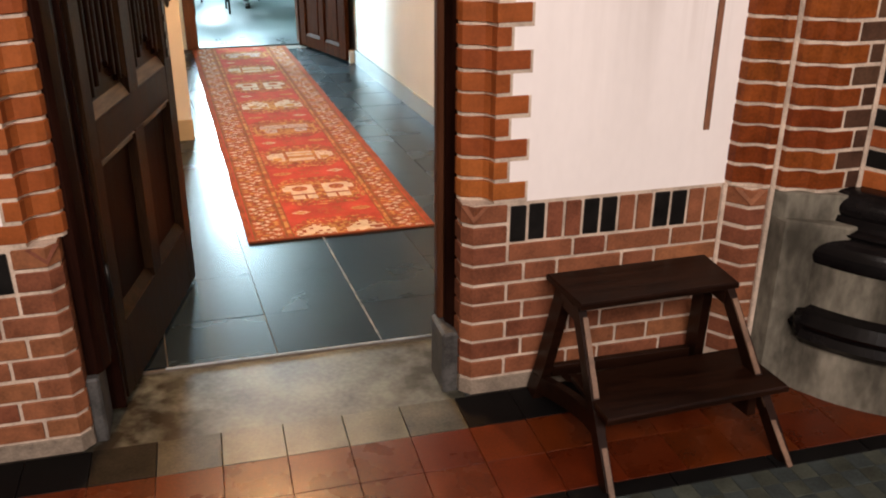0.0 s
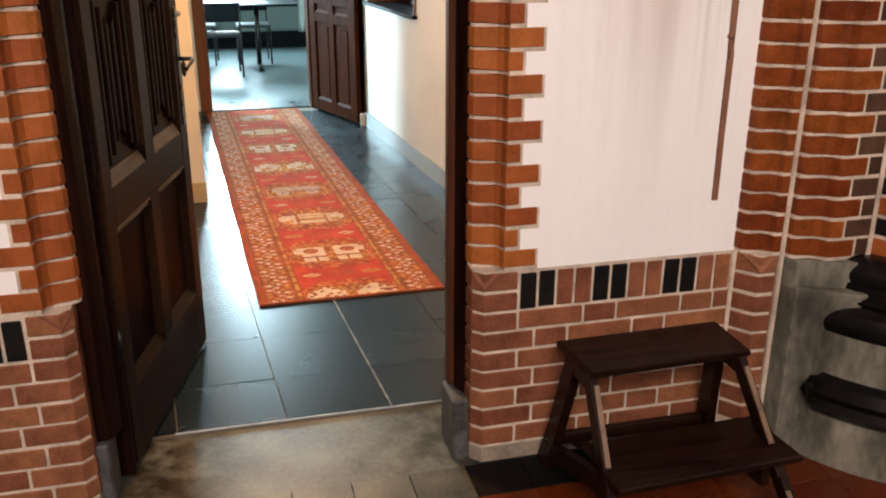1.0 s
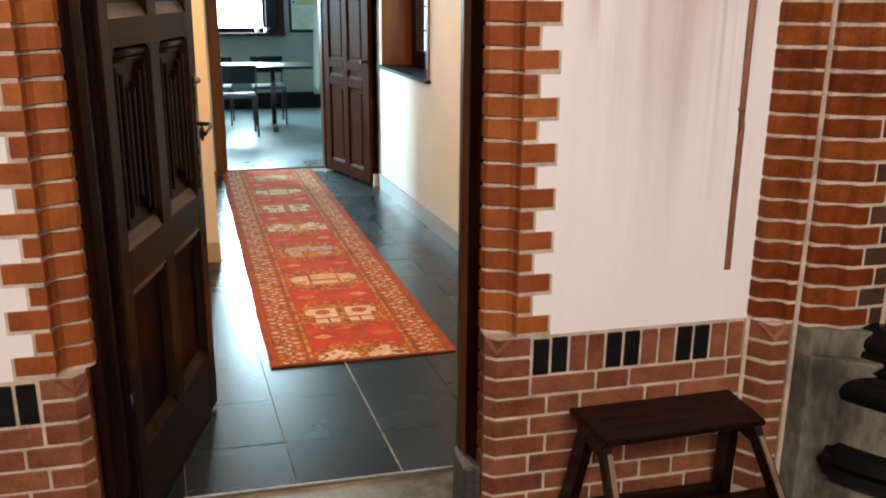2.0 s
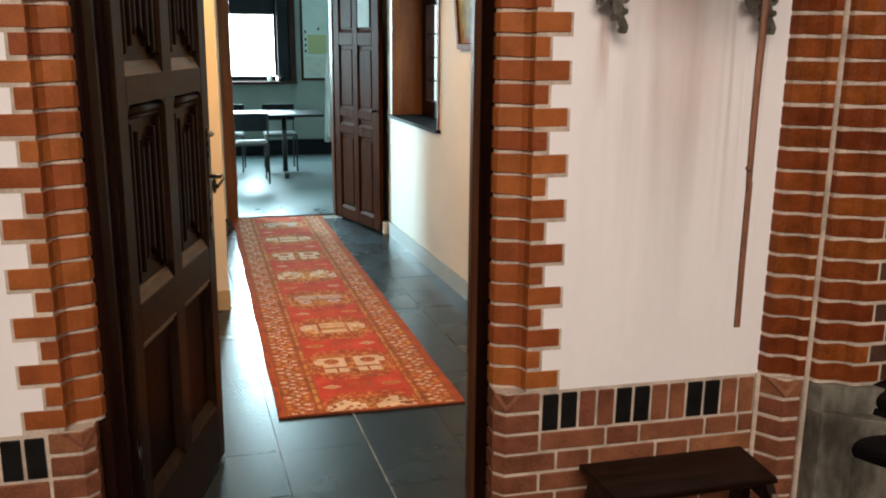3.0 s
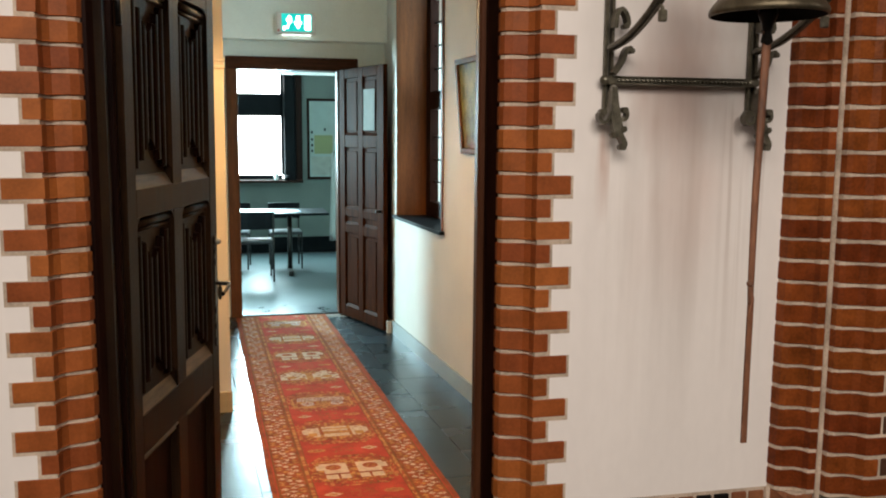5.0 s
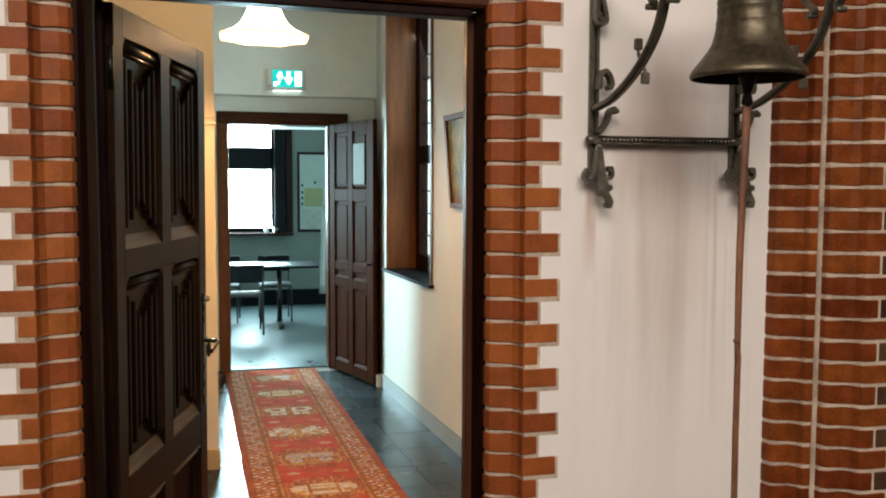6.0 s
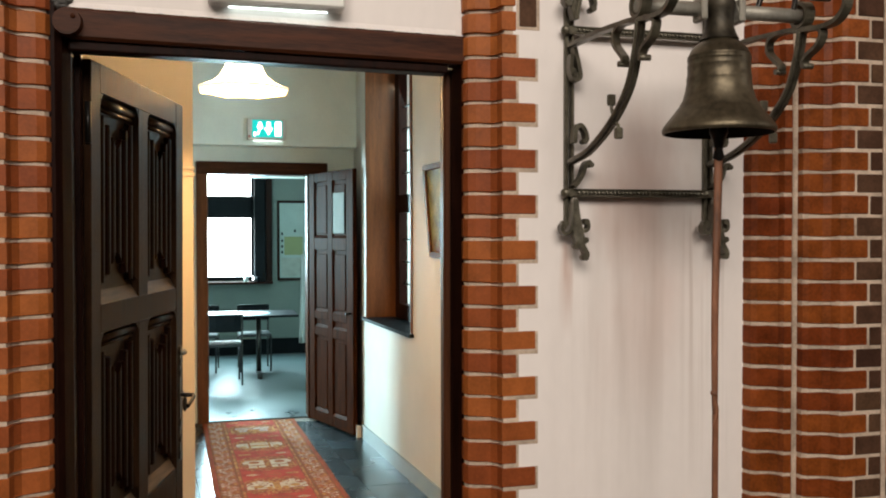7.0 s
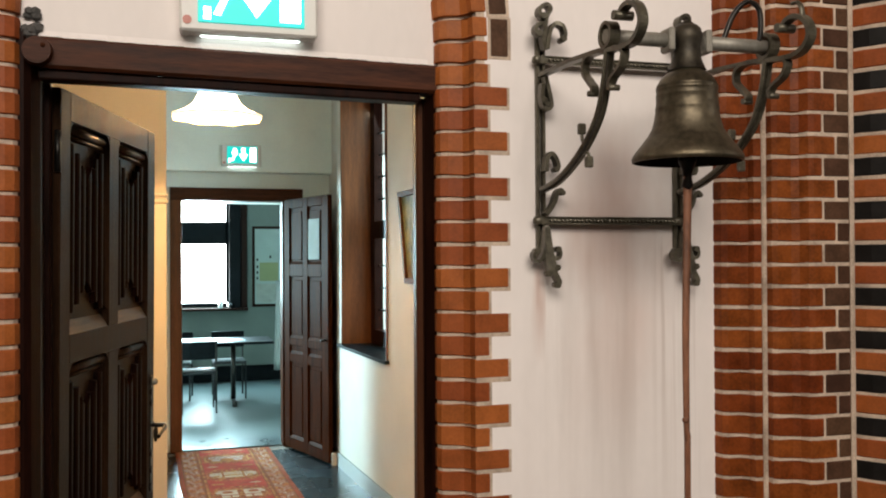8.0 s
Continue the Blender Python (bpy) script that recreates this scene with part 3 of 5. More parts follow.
part("lintel", bm, LINTELWOOD, df, "red-brown lintel beam").matrix_basis = SAG
part("lintel_moulding", cube(-0.3075, PY0 + 0.014, 2.180, 0.6765, PY1 - 0.046, 2.2045, 0.004), FRAMEWOOD, df).matrix_basis = SAG
part("stone_foot", cube(0.668, PY0 - 0.028, -0.02, 0.7355, PY1, 0.1995, 0.007), FOOTSTONE, df, "chipped blue-grey stone foot")
part("stone_foot", cube(-0.408, PY0 - 0.028, -0.02, -0.335, PY1, 0.1995, 0.007), FOOTSTONE, df, "chipped blue-grey stone foot")
bm = bmesh.new()
bmesh.ops.create_cone(bm, cap_ends=True, segments=28, radius1=0.036, radius2=0.033, depth=0.03, matrix=pose(-0.305, 2.29, 2.243, 90, 0, 0))
bmesh.ops.create_uvsphere(bm, u_segments=10, v_segments=6, radius=0.006, matrix=pose(-0.29, 2.274, 2.255))
part("rosette", bm, LINTELWOOD, df, "round wooden boss on the frame corner")

rnd = random.Random(4)
bm = bmesh.new()
n = 90
top = [bm.verts.new((-0.305 + 1.0 * i / n, 2.3165, 2.300)) for i in range(n + 1)]
low = [bm.verts.new((-0.305 + 1.0 * i / n, 2.3115, 2.2855 - 0.006 * rnd.random() ** 2)) for i in range(n + 1)]
back = [bm.verts.new((-0.305 + 1.0 * i / n, 2.3185, 2.2845)) for i in range(n + 1)]
for i in range(n):
    bm.faces.new((top[i], top[i + 1], low[i + 1], low[i]))
    bm.faces.new((low[i], low[i + 1], back[i + 1], back[i]))
setting("trim_plaster_edge", bm, PLASTER, "ragged plaster edge along the lintel").matrix_basis = SAG
bm = bmesh.new()
for i in range(16):
    bmesh.ops.create_icosphere(bm, subdivisions=1, radius=0.008 + 0.010 * rnd.random(), matrix=pose(-0.335 + 0.03 * rnd.random(), 2.305 + 0.01 * rnd.random(), 2.285 + 0.06 * rnd.random()))
setting("trim_mortar_lumps", bm, FOOTSTONE, "crumbling mortar beside the frame corner")

# ---- the open panelled door of the church doorway
LA, LB = Vector((-0.288, 2.464, 0)), Vector((-0.081, 3.314, 0))
LW, LT = 0.875, 0.046
ang = math.degrees(math.atan2(LB.y - LA.y, LB.x - LA.x))
leaf = tagged(new("door_church"), "open dark oak door with carved linenfold panels", "door", kind="structure")
leaf.matrix_world = pose(LA.x, LA.y, 0.012, 0.4, 0, ang)     # x along the leaf, -y towards the viewer's side
SX = ((0.0, 0.072), (0.388, 0.474), (0.790, LW))
RZ = ((0.0, 0.235), (0.746, 0.862), (1.432, 1.512), (2.095, 2.175))
for x0, x1 in (SX[0], SX[2]):
    part("stile", cube(x0, 0, 0, x1, LT, 2.175, 0.003), LEAFWOOD, leaf)
for z0, z1 in RZ:
    part("rail", cube(SX[0][1] + 0.0002, 0.0006, z0, SX[2][0] - 0.0002, LT - 0.0006, z1, 0.001), LEAFWOOD, leaf)
for (_, z0), (z1, _) in zip(RZ, RZ[1:]):
    part("muntin", cube(SX[1][0], 0.0003, z0 + 0.0002, SX[1][1], LT - 0.0003, z1 - 0.0002, 0.001), LEAFWOOD, leaf)


def panel_ground(x0, x1, z0, z1):
    return cube(x0, 0.026, z0, x1, 0.036, z1)


def linenfold(x0, x1, z0, z1):
    """Carved folds of cloth: upright ridges whose ends step back to a point in the middle."""
    bm = bmesh.new()
    n, cols = 72, []
    for i in range(n + 1):
        u = i / n
        s = abs(2 * u - 1)
        fold = abs(math.sin(6 * math.pi * u)) ** 0.55
        y = 0.0262 - (0.006 + (0.013 if s > 0.34 else 0.010) * fold)
        end = 0.052 + (0.022 if s < 0.72 else 0) + (0.030 if s < 0.42 else 0) + (0.034 * (1 - s / 0.24) ** 0.6 if s < 0.24 else 0)
        x = x0 + 0.018 + (x1 - x0 - 0.036) * u
        if i in (0, n):
            y = 0.0258
        cols.append([bm.verts.new(p) for p in ((x, 0.0268, z0 + end), (x, y, z0 + end + 0.004), (x, y, z1 - end - 0.004), (x, 0.0268, z1 - end))])
    for a, b in zip(cols, cols[1:]):
        for k in range(3):
            bm.faces.new((a[k], b[k], b[k + 1], a[k + 1]))
        bm.faces.new((a[3], b[3], b[0], a[0]))
    return bm


def hollow_frame(x0, x1, z0, z1):
    """Chamfered sides, a deep roll along the head and rounded upper corners."""
    bm = bmesh.new()
    for a, d in ((x0, 1), (x1, -1)):
        v = [bm.verts.new(p) for z, k in ((z0 + 0.05, 0.0), (z0 + 0.075, 1.0), (z1, 1.0)) for p in ((a, 0.0012, z), (a + d * 0.017 * k + d * 0.001, 0.027, z), (a, 0.028, z))]
        for k in (0, 3):
            for i, j in ((0, 1), (1, 2), (2, 0)):
                bm.faces.new((v[k + i], v[k + j], v[k + 3 + j], v[k + 3 + i]))
        bm.faces.new(v[:3])
        bm.faces.new(v[6:])
        r, pts = 0.034, []
        for i in range(7):
            g = math.pi / 2 * i / 6
            pts.append((a + d * r * (1 - math.cos(g)), z1 - r * (1 - math.sin(g))))
        pts.append((a, z1))
        lo = [bm.verts.new((x, 0.0012, z)) for x, z in pts]
        hi = [bm.verts.new((x, 0.027, z)) for x, z in pts]
        bm.faces.new(lo)
        bm.faces.new(hi[::-1])
        for i in range(8):
            bm.faces.new((lo[i], lo[(i + 1) % 8], hi[(i + 1) % 8], hi[i]))
    sweep(bm, [(x0 + 0.004, 0.020, z1 - 0.018), (x1 - 0.004, 0.020, z1 - 0.018)], 0.026, 0.024, sides=10, up=(0, 0, 1))
    sweep(bm, [(x0 + 0.004, 0.022, z1 - 0.038), (x1 - 0.004, 0.022, z1 - 0.038)], 0.012, 0.012, sides=8, up=(0, 0, 1))
    return bm


def frame_strip(bm, x0, x1, z0, z1, w, y0, y1):
    for a in ((x0, z0, x1, z0 + w), (x0, z1 - w, x1, z1), (x0, z0 + w, x0 + w, z1 - w), (x1 - w, z0 + w, x1, z1 - w)):
        box(bm, a[0], y0, a[1], a[2], y1, a[3], 0.003)
    return bm


def slope_strip(bm, x0, x1, z, s):
    """A sloping ledge along the foot of a panel."""
    v = [bm.verts.new(p) for p in ((x0, 0.004, z), (x1, 0.004, z), (x1, 0.026, z + s), (x0, 0.026, z + s), (x0, 0.034, z), (x1, 0.034, z))]
    for q in ((0, 1, 2, 3), (3, 2, 5, 4), (0, 4, 5, 1)):
        bm.faces.new([v[i] for i in q])
    bm.faces.new((v[0], v[3], v[4]))
    bm.faces.new((v[1], v[5], v[2]))


for x0, x1 in ((0.0725, 0.3875), (0.4745, 0.7895)):
    for z0, z1 in ((0.8625, 1.4315), (1.5125, 2.0945)):
        panel = part("panel", panel_ground(x0 + 0.001, x1 - 0.001, z0 + 0.001, z1 - 0.001), LEAFWOOD, leaf)
        part("linenfold", linenfold(x0, x1, z0, z1), PANELWOOD, panel, "carved linenfold darkened for its recess")
        part("moulding", hollow_frame(x0 + 0.0005, x1 - 0.0005, z0, z1 - 0.0005), LEAFWOOD, panel)
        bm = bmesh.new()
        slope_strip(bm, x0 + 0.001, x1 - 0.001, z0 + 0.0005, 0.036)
        part("ledge", bm, LITOAK, panel, "ledge paler where light falls on it")
    z0, z1 = 0.2355, 0.7455
    panel = part("panel", cube(x0 + 0.001, 0.026, z0 + 0.001, x1 - 0.001, 0.036, z1 - 0.001), PANELWOOD, leaf, "plain lower panel darkened for its recess")
    bm = bmesh.new()
    for a, d in ((x0, 1), (x1, -1)):
        prism(bm, [(a + d * 0.0005, 0.0012), (a + d * 0.016, 0.0262), (a + d * 0.0005, 0.0268)] if d > 0 else [(a - 0.0005, 0.0012), (a - 0.0005, 0.0268), (a - 0.016, 0.0262)], z0 + 0.03, z1 - 0.0005)
    part("moulding", bm, LEAFWOOD, panel)
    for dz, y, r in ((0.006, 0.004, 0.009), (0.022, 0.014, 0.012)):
        part("bead", bar([(x0 + 0.004, y, z1 - dz), (x1 - 0.004, y, z1 - dz)], r, r, sides=8, up=(0, 0, 1)), LITOAK, panel, "bead paler where light falls on it")
    bm = bmesh.new()
    slope_strip(bm, x0 + 0.001, x1 - 0.001, z0 + 0.0005, 0.034)
    part("ledge", bm, LEAFWOOD, panel)
# lock plate and lever handle
bm = cube(0.822, -0.004, 0.90, 0.850, 0.0, 1.28, 0.0015)
for z in (0.90, 1.28):
    bmesh.ops.create_cone(bm, cap_ends=True, segments=12, radius1=0.02, radius2=0.016, depth=0.006, matrix=pose(0.836, -0.003, z, 90, 0, 0))
for z in (0.96, 1.02, 1.20, 1.24):
    bmesh.ops.create_cone(bm, cap_ends=True, segments=10, radius1=0.019, radius2=0.013, depth=0.007, matrix=pose(0.838, -0.003, z, 90, 0, 0))
plate = part("lock_plate", bm, BLACKIRON, leaf, "wrought black lock plate")
bm = bar([(0.836, -0.004, 1.12), (0.836, -0.05, 1.12)], 0.016, sides=10, up=(0, 0, 1))
part("handle", sweep(bm, spline([(0.836, -0.05, 1.12), (0.812, -0.058, 1.118), (0.77, -0.06, 1.112), (0.727, -0.058, 1.10)]), 0.016, 0.013, sides=10, up=(0, 0, 1)), BLACKIRON, plate, "black lever handle")
bm = bmesh.new()
bmesh.ops.create_uvsphere(bm, u_segments=12, v_segments=8, radius=0.012, matrix=pose(0.844, -0.012, 1.275))
part("knob", bm, STEEL, plate, "small steel latch knob")
bm = bar([(LW + 0.001, 0.012, 1.115), (LW + 0.035, 0.012, 1.115)], 0.013, sides=8, up=(0, 0, 1))
bmesh.ops.create_uvsphere(bm, u_segments=12, v_segments=8, radius=0.018, matrix=Matrix.Translation((LW + 0.028, 0.0, 1.075)) @ Matrix.Diagonal((0.75, 0.5, 1.7, 1)))
part("edge_handle", bm, BLACKIRON, leaf, "oval drop handle at the lock edge")
part("edge_plate", cube(LW, 0.008, 0.95, LW + 0.003, 0.034, 1.2), STEEL, leaf)
for z in (0.35, 1.95):
    part("hinge", bar([(-0.004, 0.006, z), (-0.004, 0.006, z + 0.11)], 0.016, sides=10), BLACKIRON, leaf)

# ---- far doorway: frame and open leaf
ff = tagged(new("door_frame_far"), "brown wooden frame of the far doorway", "door frame", kind="structure")
part("post", cube(-0.115, 8.10, 0.0, -0.015, 8.33, 2.35, 0.006), REVEALWOOD, ff)
part("post", cube(0.872, 8.10, 0.0, 0.975, 8.33, 2.35, 0.006), DOORWOOD, ff)
part("head", cube(-0.1145, 8.095, 2.245, 1.06, 8.33, 2.36, 0.006), LINTELWOOD, ff)
fl = tagged(new("door_far"), "open brown varnished panelled door with a paper notice", "door", kind="structure")
ang2 = math.degrees(math.atan2(7.27 - 8.09, 1.165 - 0.885))
fl.matrix_world = pose(0.885, 8.09, 0.012, 0, 0, ang2)     # x along the leaf; -y faces the hall
FW = 0.866
FSX, FRZ = ((0, 0.11), (0.385, 0.475), (0.745, FW)), ((0, 0.10), (0.78, 0.86), (0.93, 1.0), (1.55, 1.66), (2.16, 2.245))
for x0, x1 in FSX:
    part("stile", cube(x0, 0, 0, x1, 0.04, 2.245, 0.004), DOORWOOD, fl)
for z0, z1 in FRZ:
    for x0, x1 in ((0.1105, 0.3845), (0.4755, 0.7445)):
        part("rail", cube(x0, 0.001, z0, x1, 0.039, z1, 0.004), DOORWOOD, fl)
for x0, x1 in ((0.1105, 0.3845), (0.4755, 0.7445)):
    for (_, z0), (z1, _) in zip(FRZ, FRZ[1:]):
        bm = cube(x0, 0.016, z0, x1, 0.028, z1)
        if z1 - z0 > 0.2:
            box(bm, x0 + 0.035, 0.008, z0 + 0.035, x1 - 0.035, 0.0165, z1 - 0.035, 0.007)
        panel = part("panel", bm, DOORWOOD, fl)
        bm = bmesh.new()
        v = [bm.verts.new(p) for p in ((x0, 0.003, z0 + 0.0005), (x1, 0.003, z0 + 0.0005), (x1, 0.0155, z0 + 0.022), (x0, 0.0155, z0 + 0.022), (x0, 0.0155, z0 + 0.0005), (x1, 0.0155, z0 + 0.0005))]
        for q in ((0, 1, 2, 3), (3, 2, 5, 4), (0, 4, 5, 1), (0, 3, 4), (1, 5, 2)):
            bm.faces.new([v[i] for i in q])
        part("ledge", bm, DOORWOOD, panel)
notice = part("notice", cube(0.50, -0.003, 1.70, 0.71, -0.0005, 2.05), GREYPAPER, fl, "white paper notice")
part("knob", bar([(0.82, 0, 1.02), (0.82, -0.05, 1.02)], 0.02, sides=10, up=(0, 0, 1)), BLACKIRON, fl, "small dark knob")

# ---- runner rug on the slates
RUGMATS = [RUG_RED, RUG_RUST, RUG_BROWN, RUG_GOLD, RUG_CREAM, RUG_GREY, RUG_ORANGE]


def speck(u, v, size, seed):
    """A steady number from 0 to 1 for each knot of the given size."""
    a, b = int(u // size) + 40, int(v // size) + 40
    k = (a * 374761393 + b * 668265263 + seed * 974711) & 0xFFFFFFFF
    k = ((k ^ (k >> 13)) * 1274126177) & 0xFFFFFFFF
    return ((k ^ (k >> 16)) & 0xFFFF) / 65535.0


def medallion(kind, x, y):
    """Wool of a medallion at x across and y along from its middle; None outside it."""
    ax, ay = int(abs(x) / 0.006) * 0.006, int(abs(y) / 0.006) * 0.006
    if ax > 0.212 or ay > 0.200 or ax + 0.9 * ay > 0.312:
        return None
    s = speck(x + 1, y + 1, 0.006, kind)
    b = speck(x + 1, y + 1, 0.018, kind + 7)
    if kind == 1:                               # two pale blocks, each with a round eye
        if 0.020 < ax < 0.178 and -0.105 < y < 0.098 and not (ax > 0.140 and y < 0.01) and not (ax > 0.158 and y > 0.07):
            r = math.hypot(ax - 0.092, (y - 0.042) * 1.1)
            if r < 0.040:
                return 6 if r > 0.030 else (1 if s > 0.3 else 3)
            if -0.052 < y < -0.036 or (0.07 < ax < 0.082 and y < -0.05):
                return 1
            return 4 if s > 0.08 else 5
    elif kind == 3:                             # grey lattice over two flowers in a gold bracket
        if (0.168 < ax < 0.184 and -0.11 < y < 0.07) or (-0.112 < y < -0.098 and ax < 0.184):
            return 3
        if ax < 0.150 and 0.0 < y < 0.085 - 0.2 * max(0, ax - 0.09):
            return (5 if s > 0.25 else 2) if (int((x + 1) / 0.014) + int((y + 1) / 0.014)) % 2 else (4 if s > 0.55 else 1)
        r = math.hypot(ax - 0.088, y + 0.048)
        if r < 0.040:
            return 1 if r < 0.012 or 0.022 < r < 0.027 else (5 if s > 0.15 else 3)
        if ax < 0.035 and -0.09 < y < 0.0:
            return 3 if s > 0.35 else 1
    elif kind == 2:                             # stepped cream blocks with gold squares
        if 0.085 < ax < 0.185 and -0.075 < y < 0.075 and ax + abs(y - 0.01) < 0.215:
            if abs(ax - 0.128) < 0.022 and abs(y + 0.038) < 0.026:
                return 3
            return 4 if s > 0.12 else 1
        if ax < 0.070 and (-0.085 < y < -0.035 or 0.005 < y < 0.085):
            return 4 if not (abs(y - 0.045) < 0.008 or s < 0.10) else 3
        if ax < 0.07 and abs(y) < 0.10:
            return 3 if s > 0.3 else 1
    else:                                       # cream leaves stepping down from gold
        step = 0.135 - 0.032 * int(abs(ax - 0.105) / 0.030)
        if 0.02 < ax < 0.20 and -0.07 < y < step:
            if math.hypot(ax - 0.120, y + 0.012) < 0.034 or math.hypot(ax - 0.05, y + 0.045) < 0.026:
                return 3 if s > 0.15 else 6
            return 4 if b > 0.22 else 1
        if ax < 0.06 and -0.09 < y < 0.06:
            return 3 if b > 0.35 else 1
    edge = ax > 0.188 or ay > 0.140 or ax + 0.9 * ay > 0.262
    if edge:
        return (2, 3, 1)[int(b * 2.99)] if s > 0.42 else 0
    return (3, 1, 3, 6)[int(b * 3.99)] if s > 0.22 else 2


def rug_colour(u, v, L, W):
    """Index of the wool at u across and v along, both in metres."""
    e = min(u, W - u)
    if e < 0.022 or v < 0.012 or v > L - 0.012:
        return 1 if speck(u, v, 0.006, 1) > 0.3 else 6
    if e < 0.040:
        return 2 if e > 0.030 else 0
    if e < 0.166:                               # border: sprays of pale leaves with gold buds
        h = 0.094
        n, b = int(v / h), v % h
        a = e - 0.040
        if n % 2:
            a = 0.126 - a
        s = speck(u, v, 0.006, 4)
        for ca, cb, ra, rb, k in ((0.024, 0.018, 0.022, 0.014, 4), (0.070, 0.030, 0.017, 0.016, 4), (0.106, 0.012, 0.016, 0.013, 3), (0.046, 0.054, 0.016, 0.013, 3),
                                  (0.100, 0.058, 0.022, 0.014, 4), (0.018, 0.078, 0.014, 0.013, 3), (0.068, 0.082, 0.018, 0.010, 4)):
            if abs(a - ca) / ra + abs(b - cb) / rb < 1.15:
                return k if s > (0.30 if k == 4 else 0.2) else 6
        return 2 if speck(u, v, 0.012, 5) > 0.76 else (1 if s > 0.55 else 6)
    if e < 0.204:
        return 2 if (0.168 < e < 0.180 or e > 0.196) else (3 if speck(u, v, 0.018, 3) > 0.55 else 6)
    x = u - W / 2                               # the red field with medallions
    P = 0.588
    n, p = int((v + P / 2) / P), ((v + P / 2) / P) % 1.0
    y = (p - 0.5) * P
    k = medallion(n % 4, x, y)
    if k is not None:
        return k
    q = abs(y) - P / 2
    sx = x if n % 2 == (y > 0) else -x
    if sx > 0:                                  # a cream cross flower on one side, a gold oval on the other
        a = abs(sx - 0.140) / 0.050 + abs(q) / 0.026
        if a < 1.0:
            return 4 if a > 0.45 and speck(u, v, 0.006, 8) > 0.35 else (3 if a > 0.2 else 1)
    else:
        a = math.hypot((sx + 0.145) / 0.048, q / 0.022)
        if a < 1.0:
            return 3 if a > 0.72 else (6 if speck(u, v, 0.006, 9) > 0.4 else 3)
    if abs(x) < 0.06 and abs(q) < 0.05 and speck(u, v, 0.012, 6) > 0.6:
        return 6
    return 0 if speck(u, v, 0.006, 2) > 0.06 else 6


def rug_mesh():
    c00, c10, c01, c11 = (Vector(p) for p in ((0.143, 3.615, 0), (0.985, 3.617, 0), (-0.074, 8.09, 0), (0.74, 8.09, 0)))
    W, L = 0.84, 4.48
    nu, nv = 140, 746
    verts, faces, idx = [], [], []
    for j in range(nv + 1):
        for i in range(nu + 1):
            a, b = i / nu, j / nv
            p = (c00 * (1 - a) + c10 * a) * (1 - b) + (c01 * (1 - a) + c11 * a) * b
            wob = 0.002 * math.sin(b * 31 + (1.0 if a > 0.5 else 0)) * (1 if i in (0, nu) else 0)
            verts.append((p.x + wob, p.y, 0.009 + 0.0012 * noise.noise((p.x * 3, p.y * 3, 0))))
    for j in range(nv):
        for i in range(nu):
            k = j * (nu + 1) + i
            faces.append((k, k + 1, k + nu + 2, k + nu + 1))
            idx.append(rug_colour((i + 0.5) / nu * W, (j + 0.5) / nv * L, L, W))
    # turned-down edge
    ring = [i for i in range(nu + 1)] + [j * (nu + 1) + nu for j in range(1, nv + 1)] + [nv * (nu + 1) + i for i in range(nu - 1, -1, -1)] + [j * (nu + 1) for j in range(nv - 1, 0, -1)]
    base = len(verts)
    for r in ring:
        verts.append((verts[r][0], verts[r][1], 0.0005))
    for a in range(len(ring)):
        b = (a + 1) % len(ring)
        faces.append((ring[a], base + a, base + b, ring[b]))
        idx.append(1)
    me = bpy.data.meshes.new("rug")
    me.from_pydata(verts, [], faces)
    for m in RUGMATS:
        me.materials.append(m)
    me.polygons.foreach_set("material_index", idx)
    me.update()
    return me


tagged(new("runner_rug", rug_mesh()), "long red patterned wool runner with cream medallions on slate", "rug")

# ---------------------------------------------------------------- step stool
stool = thing("step_stool", "dark worn wooden two-step stool against the brick dado", "stool", at=(1.22, 1.95, 0))


def at_stool(bm):
    bmesh.ops.translate(bm, verts=bm.verts, vec=(-1.22, -1.95, 0))
    return bm


def board(pts, z0, z1, bevel=0.004):
    return prism(bmesh.new(), pts, z0, z1, bevel)


